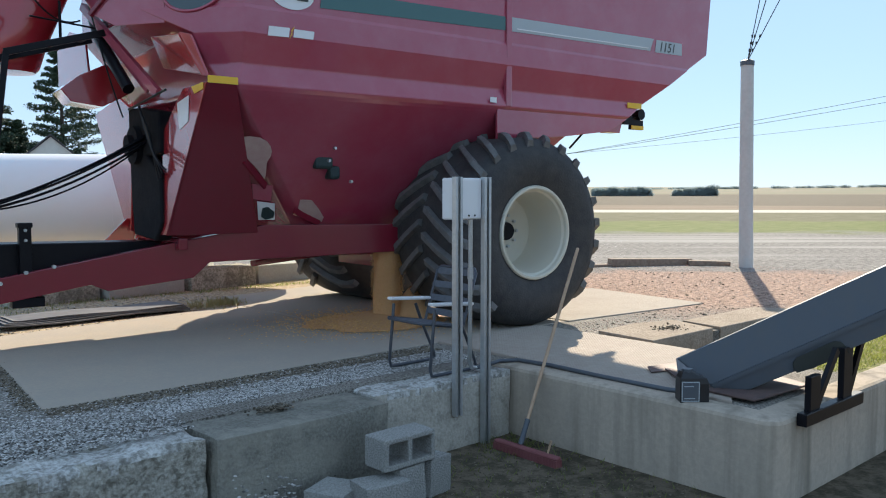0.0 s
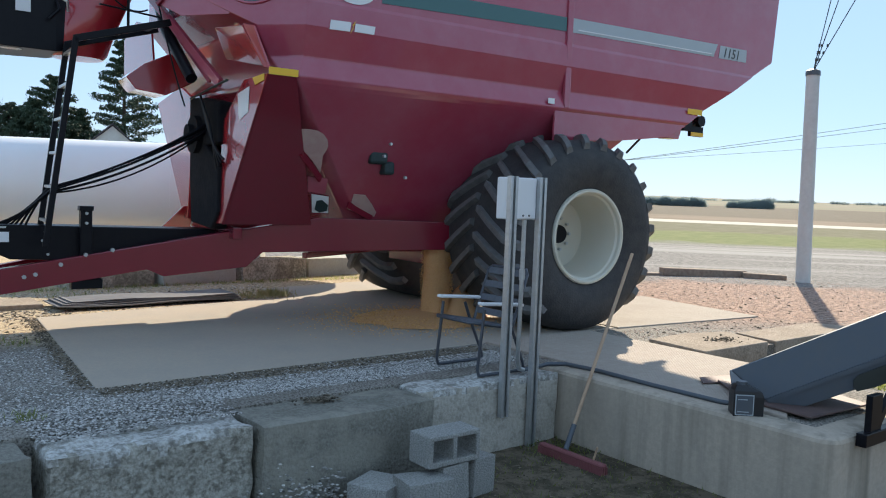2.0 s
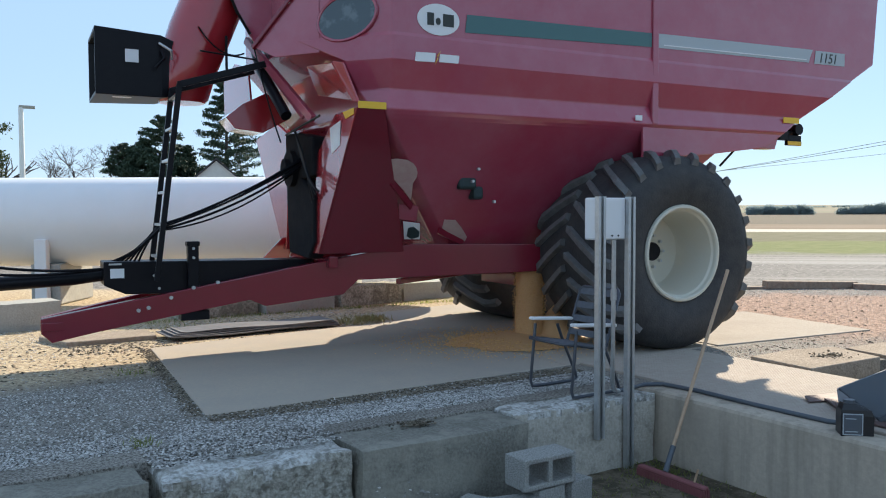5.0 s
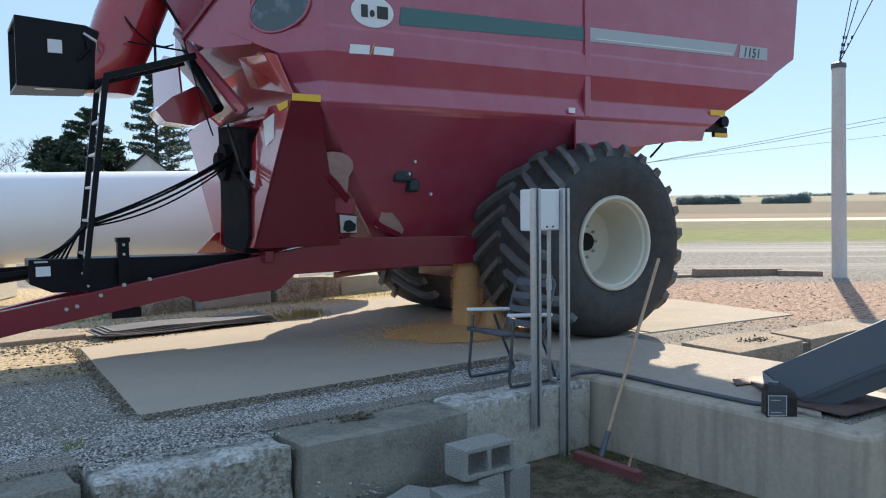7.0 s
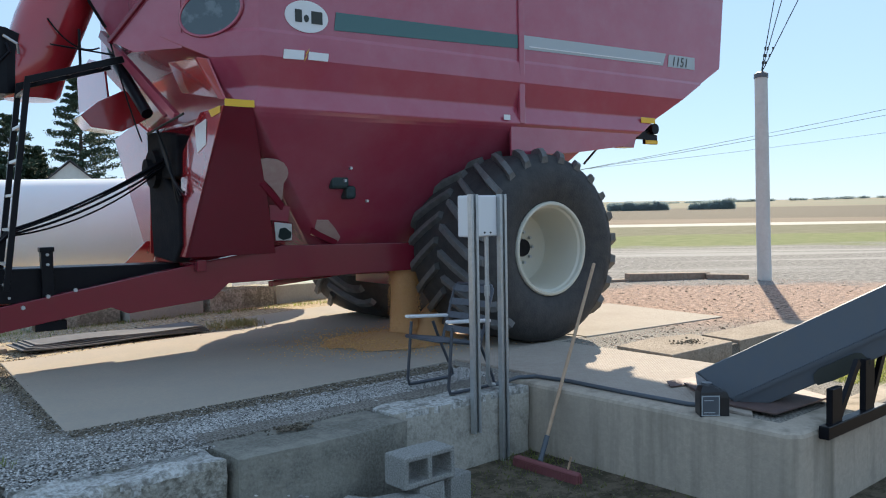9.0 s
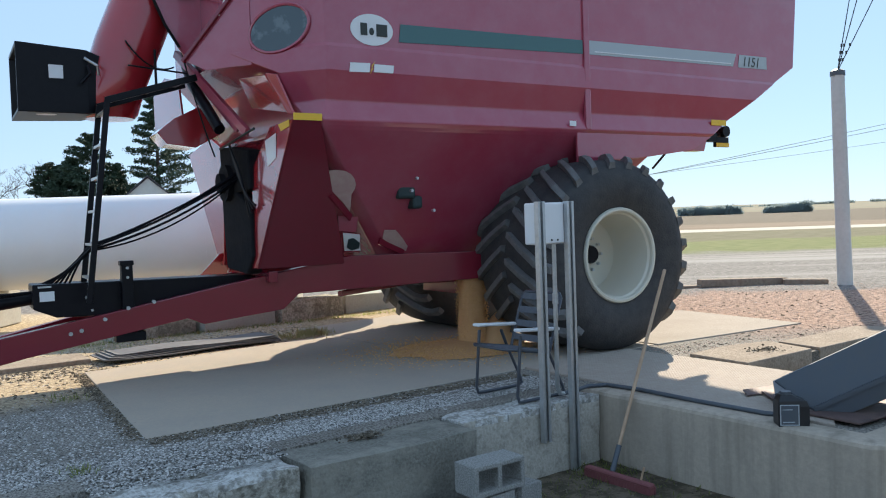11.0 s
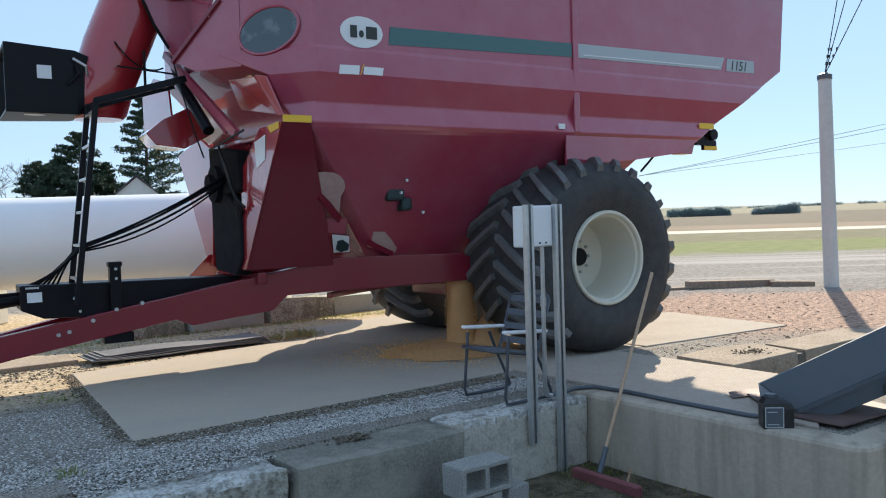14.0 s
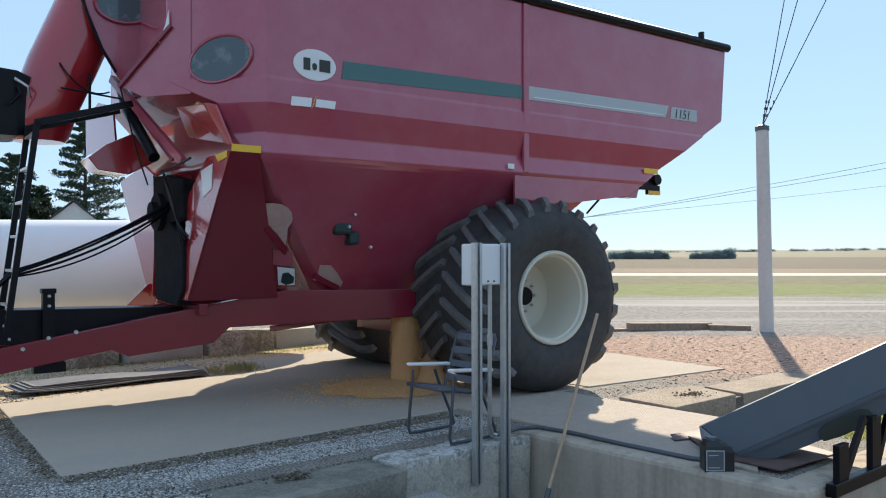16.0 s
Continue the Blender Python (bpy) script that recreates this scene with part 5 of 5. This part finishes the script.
plate(bm, [(4.95, 2.98, 0.026), (4.93, 2.50, 0.026), (5.62, 2.46, 0.026), (5.9, 3.2, 0.026), (5.3, 3.4, 0.034)], (0, 0, 0.014))
tagged(mesh_ob("steel_pan", bm, RUST, bevel=0.004), "rusty brown steel pan under the conveyor", "pan")
bm = bmesh.new()
plate(bm, [(5.15, 3.42, 0.028), (5.5, 3.30, 0.028), (5.6, 3.40, 0.05), (5.25, 3.52, 0.04)], (0, 0, 0.008))
tagged(mesh_ob("steel_flap", bm, RUST, bevel=0.003), "bent grey steel flap at the conveyor foot", "flap")

# ---------------------------------------------------------------- trees, house, far woods


def leaf_cloud(name, centres, sizes, count, leaf, material, parent, seed, flatten=1.0):
    """A crown of many small leaf blades scattered in clumps."""
    rng = np.random.default_rng(seed)
    centres, sizes = np.asarray(centres, float), np.asarray(sizes, float)
    pick = rng.integers(0, len(centres), count)
    off = rng.normal(0, 0.5, (count, 3)) * sizes[pick][:, None] * (1, 1, flatten)
    p = centres[pick] + off
    u = rng.normal(0, 1, (count, 3))
    u /= np.linalg.norm(u, axis=1)[:, None]
    w = np.cross(u, rng.normal(0, 1, (count, 3)))
    w /= np.linalg.norm(w, axis=1)[:, None]
    s = leaf * rng.uniform(0.5, 1.4, (count, 1))
    v = np.stack([p - u * s, p + w * s * 0.45, p + u * s, p - w * s * 0.45], 1)
    me = bpy.data.meshes.new(name)
    me.from_pydata(v.reshape(-1, 3).tolist(), [], (np.arange(count)[:, None] * 4 + np.arange(4)).tolist())
    me.materials.append(material)
    ob = new(name, me)
    ob.parent = parent
    return ob


def limb(bm, p, d, r, n, seed_rng, depth, spread=0.5):
    """Forking bare limbs."""
    q = p + d
    tube(bm, [p, p.lerp(q, 0.5) + Vector(seed_rng.normal(0, 0.04 * d.length, 3).tolist()), q], [r, r * 0.85, r * 0.7], 5)
    if depth:
        for k in range(n):
            e = Vector(seed_rng.normal(0, spread, 3).tolist())
            nd = (d.normalized() + e).normalized() * d.length * seed_rng.uniform(0.6, 0.85)
            nd.z = abs(nd.z) * 0.8 + 0.1 * d.length
            limb(bm, q, nd, r * 0.62, n, seed_rng, depth - 1, spread)


def conifer(x, y, h, wide, seed, base=0.1, label="tall dark green pine tree with uneven branches", blades=9000):
    rng = np.random.default_rng(seed)
    t = thing("pine_tree", label, "tree", pose(x, y, terrain(x, y) - 0.1))
    bm = bmesh.new()
    tube(bm, [(0, 0, 0), (0.1, 0, h * 0.5), (0.05, 0.05, h * 0.98)], [0.03 * h * 0.6, 0.012 * h, 0.02], 8)
    cs, ss = [], []
    k = 0
    z = base * h
    while z < h * 0.97:
        f = (z / h - base) / (1 - base)
        reach = wide * (1 - f) ** 0.75 * rng.uniform(0.55, 1.15) + 0.15
        if f < 0.15:
            reach *= 0.8
        a = k * 2.4 + rng.uniform(-0.4, 0.4)
        tip = Vector((reach * math.cos(a), reach * math.sin(a), z + reach * rng.uniform(0.05, 0.3)))
        tube(bm, [(0.05, 0, z), tuple(tip)], [0.07, 0.02], 5)
        for s in np.linspace(0.3, 1.0, 5):
            cs.append((tip.x * s, tip.y * s, z + (tip.z - z) * s + 0.1))
            ss.append(0.25 + 0.35 * reach * 0.28 * (1.2 - 0.5 * s))
        k += 1
        z += h * 0.012 * rng.uniform(0.6, 1.5)
    part("trunk", bm, BARK, t, "dark rough trunk with limbs")
    leaf_cloud("crown", cs, ss, int(blades * 1.8), 0.17, NEEDLE, t, seed, 0.6)
    return t


conifer(31.2, 101.5, 19.0, 6.6, 11, 0.12, blades=14000)
conifer(24.6, 106.0, 14.0, 7.0, 12, 0.06, blades=14000)
conifer(20.0, 107.5, 10.4, 5.5, 13, 0.05, "broad dark green conifer beside a taller pine")
conifer(22.4, 106.9, 11.0, 5.0, 15, 0.05, "broad dark green conifer beside a taller pine")
conifer(27.6, 106.5, 10.4, 4.6, 14, 0.05, "short dark green conifer between taller pines")


def leafy(x, y, h, wide, seed, material, label):
    rng = np.random.default_rng(seed)
    t = thing("tree", label, "tree", pose(x, y, terrain(x, y) - 0.1))
    bm = bmesh.new()
    limb(bm, Vector((0, 0, 0)), Vector((0.1, 0, h * 0.3)), 0.022 * h, 3, rng, 3, 0.55)
    part("trunk", bm, BARK, t, "grey trunk with limbs")
    n = 60
    cs = np.stack([rng.normal(0, wide * 0.42, n), rng.normal(0, wide * 0.42, n), rng.uniform(h * 0.3, h * 0.92, n)], -1)
    leaf_cloud("crown", cs, rng.uniform(0.4, 0.9, n) * wide * 0.35, 6000, 0.2, material, t, seed)


leafy(5.2, 113.5, 13.5, 3.2, 21, LEAF, "green leafy tree beside a light pole")
leafy(29.0, 109.5, 8.0, 2.5, 22, LEAF, "pale green tree behind the pines")


def bare_tree(x, y, h, seed):
    rng = np.random.default_rng(seed)
    t = thing("bare_tree", "leafless grey tree with fine spreading twigs", "tree", pose(x, y, terrain(x, y) - 0.1), group="bare trees")
    bm = bmesh.new()
    limb(bm, Vector((0, 0, 0)), Vector((0.15, 0, h * 0.3)), 0.12, 3, rng, 5, 0.42)
    part("trunk", bm, BARK, t, "grey trunk and twigs")


bare_tree(15.6, 112.0, 12.0, 31)
bare_tree(18.6, 110.0, 12.2, 33)
bare_tree(11.4, 113.5, 10.0, 35)

lp = thing("light_pole", "tall pale light pole with a small lamp head", "light pole", pose(4.2, 50.9, 0))
bm = bmesh.new()
tube(bm, [(0, 0, 0), (0, 0, 7.2)], [0.16, 0.13], 12)
part("shaft", bm, WHITE, lp, smooth=40)
bm = bmesh.new()
box(bm, (-0.1, -0.1, 7.15), (0.7, 0.1, 7.32))
part("lamp_head", bm, GREYC, lp, bevel=0.02)


def house(x, y, rz):
    h = thing("house", "small house with pale gable and grey roof", "house", pose(x, y, terrain(x, y) - 0.1, 0, 0, rz))
    w, l, e, p = 3.6, 10.0, 4.6, 7.8
    bm = bmesh.new()
    plate(bm, [(-w, 0, 0), (w, 0, 0), (w, 0, e), (0, 0, p - 0.15), (-w, 0, e)], (0, l, 0))
    part("wall", bm, SIDING, h, "pale siding wall")
    for s in (-1, 1):
        bm = bmesh.new()
        plate(bm, [(0, -0.3, p), (s * (w + 0.4), -0.3, e - 0.42), (s * (w + 0.4), l + 0.3, e - 0.42), (0, l + 0.3, p)], (0, 0, 0.18))
        part("roof", bm, ROOF, h, "grey shingle roof slope")
    bm = bmesh.new()
    box(bm, (-0.45, -0.04, 4.6), (0.45, 0.02, 5.6))
    part("window", bm, GLASS, h)


house(27.9, 94.5, -20)


def far_woods(x0, y0, x1, y1, h, seed, peak=None, leaf=0.42, count=30000, spread=0.0, flatten=1.0):
    rng = np.random.default_rng(seed)
    n = 90
    t = np.sort(rng.uniform(0, 1, n))
    x, y = x0 + (x1 - x0) * t + rng.normal(0, 0.6, n), y0 + (y1 - y0) * t + rng.normal(0, 0.6, n)
    hh = h * (0.75 + 0.25 * np.array([noise.noise((q * 7, seed, 0)) for q in t])) * rng.uniform(0.8, 1.05, n)
    if peak is not None:
        hh = hh * (0.55 + 0.65 * t ** 1.2)
    cs, ss = [], []
    for k in range(n):
        g = terrain(x[k], y[k])
        for q in range(3):
            cs.append((x[k] + rng.normal(0, 0.8), y[k] + rng.normal(0, 0.8), g + hh[k] * (0.2 + 0.3 * q)))
            ss.append(h * 0.2 + spread)
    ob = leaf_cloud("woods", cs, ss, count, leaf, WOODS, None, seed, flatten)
    return tagged(ob, "distant line of trees across the field, painted pale for haze", "woods", kind="stuff")


K = 500 / 700
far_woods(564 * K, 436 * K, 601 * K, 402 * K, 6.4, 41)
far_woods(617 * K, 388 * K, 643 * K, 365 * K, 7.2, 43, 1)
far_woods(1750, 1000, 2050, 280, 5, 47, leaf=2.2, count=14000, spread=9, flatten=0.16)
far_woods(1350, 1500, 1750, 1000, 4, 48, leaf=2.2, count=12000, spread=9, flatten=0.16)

# ---------------------------------------------------------------- loose stones, weeds
rng = np.random.default_rng(9)


def scatter(n, x0, x1, y0, y1, z):
    return np.stack([rng.uniform(x0, x1, n), rng.uniform(y0, y1, n), np.full(n, z)], -1)


sp = np.concatenate([scatter(9500, 0.2, 4.7, 4.84, 5.22, 0.001), scatter(7000, 2.0, 4.7, 4.79, 5.08, 0.001), scatter(1500, 0.2, 4.7, 5.2, 5.45, 0.001), scatter(12000, -1.5, 1.55, 4.9, 6.9, 0.0), scatter(1200, -1.5, 1.7, 6.9, 8.2, 0.0), scatter(2600, 0.95, 2.05, 4.42, 4.84, 0.008)])
grains("gravel", "pale loose gravel beside the slab", sp, (0.003, 0.0115), STONES, "gravel", 3)
sp = np.concatenate([scatter(9000, 9.0, 14.5, 4.2, 9.2, 0.0), scatter(1500, 6.3, 9.0, 4.6, 5.35, 0.0)])
grains("gravel", "reddish loose gravel behind the slab", sp, (0.004, 0.013), REDSTONES, "gravel", 5)
sp = np.concatenate([scatter(5000, -1, 5, 8.3, 10.6, 0.001), scatter(5000, 9.5, 20, 2.6, 14, 0.0)])
grains("gravel", "grey loose gravel across the yard", sp, (0.004, 0.013), STONES, "gravel", 6)
grains("pit_debris", "crumbs of concrete and dirt on the pit floor", scatter(2200, 1.5, 4.6, 1.5, 4.2, LOW + 0.004), (0.004, 0.012), CRUMBS, "debris", 8)


grains("dirt_clods", "dark dirt clods and litter behind the slab", np.concatenate([scatter(600, -1.5, 1.75, 6.9, 9.3, 0.0), scatter(300, 1.0, 2.2, 8.4, 9.0, 0.0), scatter(300, 1.75, 5, 8.6, 10, 0.0)]), (0.008, 0.026), CRUMBS, "debris", 14)
edge = np.concatenate([scatter(2600, 1.5, 4.7, 5.22, 5.44, 0.002), scatter(1100, 0.0, 1.0, 0.0, 1.0, 0.002) * (0.0, 0.0, 1.0) + np.linspace(0, 1, 1100)[:, None] * (0.29, 3.0, 0.0) + (1.46, 5.45, 0.0) + rng.normal(0, 1, (1100, 3)) * (0.035, 0.02, 0.0)])
grains("soil_edge", "dark soil crumbs along the slab edge", edge, (0.005, 0.016), CRUMBS, "soil", 15)
grains("dirt_clods", "scattered dark clods on the reddish gravel", np.concatenate([scatter(260, 9.2, 14.0, 4.4, 8.8, 0.0), scatter(90, 6.4, 9.0, 4.7, 5.3, 0.0)]), (0.008, 0.03), CRUMBS, "debris", 17)
grains("rubble", "exposed pale stones at the foot of a wall block", scatter(1, 2.28, 2.29, 4.10, 4.11, LOW) + np.abs(rng.normal(0, 1, (420, 3))) * (0.0, 0.0, 0.10) + rng.normal(0, 1, (420, 3)) * (0.17, 0.03, 0.0), (0.005, 0.018), STONES, "rubble", 13)
grains("debris", "dark crumbled debris on the concrete tops", np.concatenate([scatter(1, 2.6, 2.61, 4.5, 4.51, 0.0) + rng.normal(0, 1, (160, 3)) * (0.07, 0.035, 0.004), scatter(1, 6.95, 6.96, 4.4, 4.41, 0.04) + rng.normal(0, 1, (160, 3)) * (0.09, 0.06, 0.01)]), (0.006, 0.016), CRUMBS, "debris", 12)


def blades(name, label, spots, h, material, seed, category="grass"):
    rng2 = np.random.default_rng(seed)
    spots = np.asarray(spots)
    n = len(spots)
    a = rng2.uniform(0, 6.283, n)
    hh = h * rng2.uniform(0.4, 1.2, n)
    lean = rng2.normal(0, 0.5, (n, 2)) * hh[:, None]
    w = 0.05 * hh + 0.002
    side = np.stack([np.cos(a) * w, np.sin(a) * w, np.zeros(n)], -1)
    tip = spots + np.stack([lean[:, 0], lean[:, 1], hh], -1)
    v = np.stack([spots - side, spots + side, tip], 1)
    me = bpy.data.meshes.new(name)
    me.from_pydata(v.reshape(-1, 3).tolist(), [], (np.arange(n)[:, None] * 3 + np.arange(3)).tolist())
    me.materials.append(material)
    return tagged(new(name, me), label, category, kind="stuff")


def clump(n, x, y, s, z=0.0):
    return np.stack([rng.normal(x, s, n), rng.normal(y, s, n), np.full(n, z)], -1)


blades("straw", "dry straw tuft at the slab edge", np.concatenate([clump(420, 4.62, 9.12, 0.11, 0.01), clump(160, 4.3, 9.05, 0.14, 0.01)]), 0.08, STRAW, 1)
blades("grass", "thin green and dry grass along the low blocks", np.concatenate([np.stack([rng.uniform(1.5, 8, 1500), rng.normal(10.48, 0.09, 1500), np.zeros(1500)], -1), clump(60, 1.0, 4.95, 0.05), clump(60, 1.4, 7.2, 0.08), clump(80, 2.6, 10.0, 0.3)]), 0.05, GRASS, 2)
blades("weeds", "sparse weeds on the pit floor", np.concatenate([scatter(1200, 2.6, 4.6, 2.0, 4.2, LOW), clump(500, 4.4, 4.1, 0.12, LOW)]), 0.035, GRASS, 3, "weeds")
blades("grass", "short grass on the verge beyond the yard", np.stack([rng.uniform(6.3, 11, 16000), rng.uniform(2.47, 3.55, 16000), np.zeros(16000)], -1), 0.035, GRASS, 4)
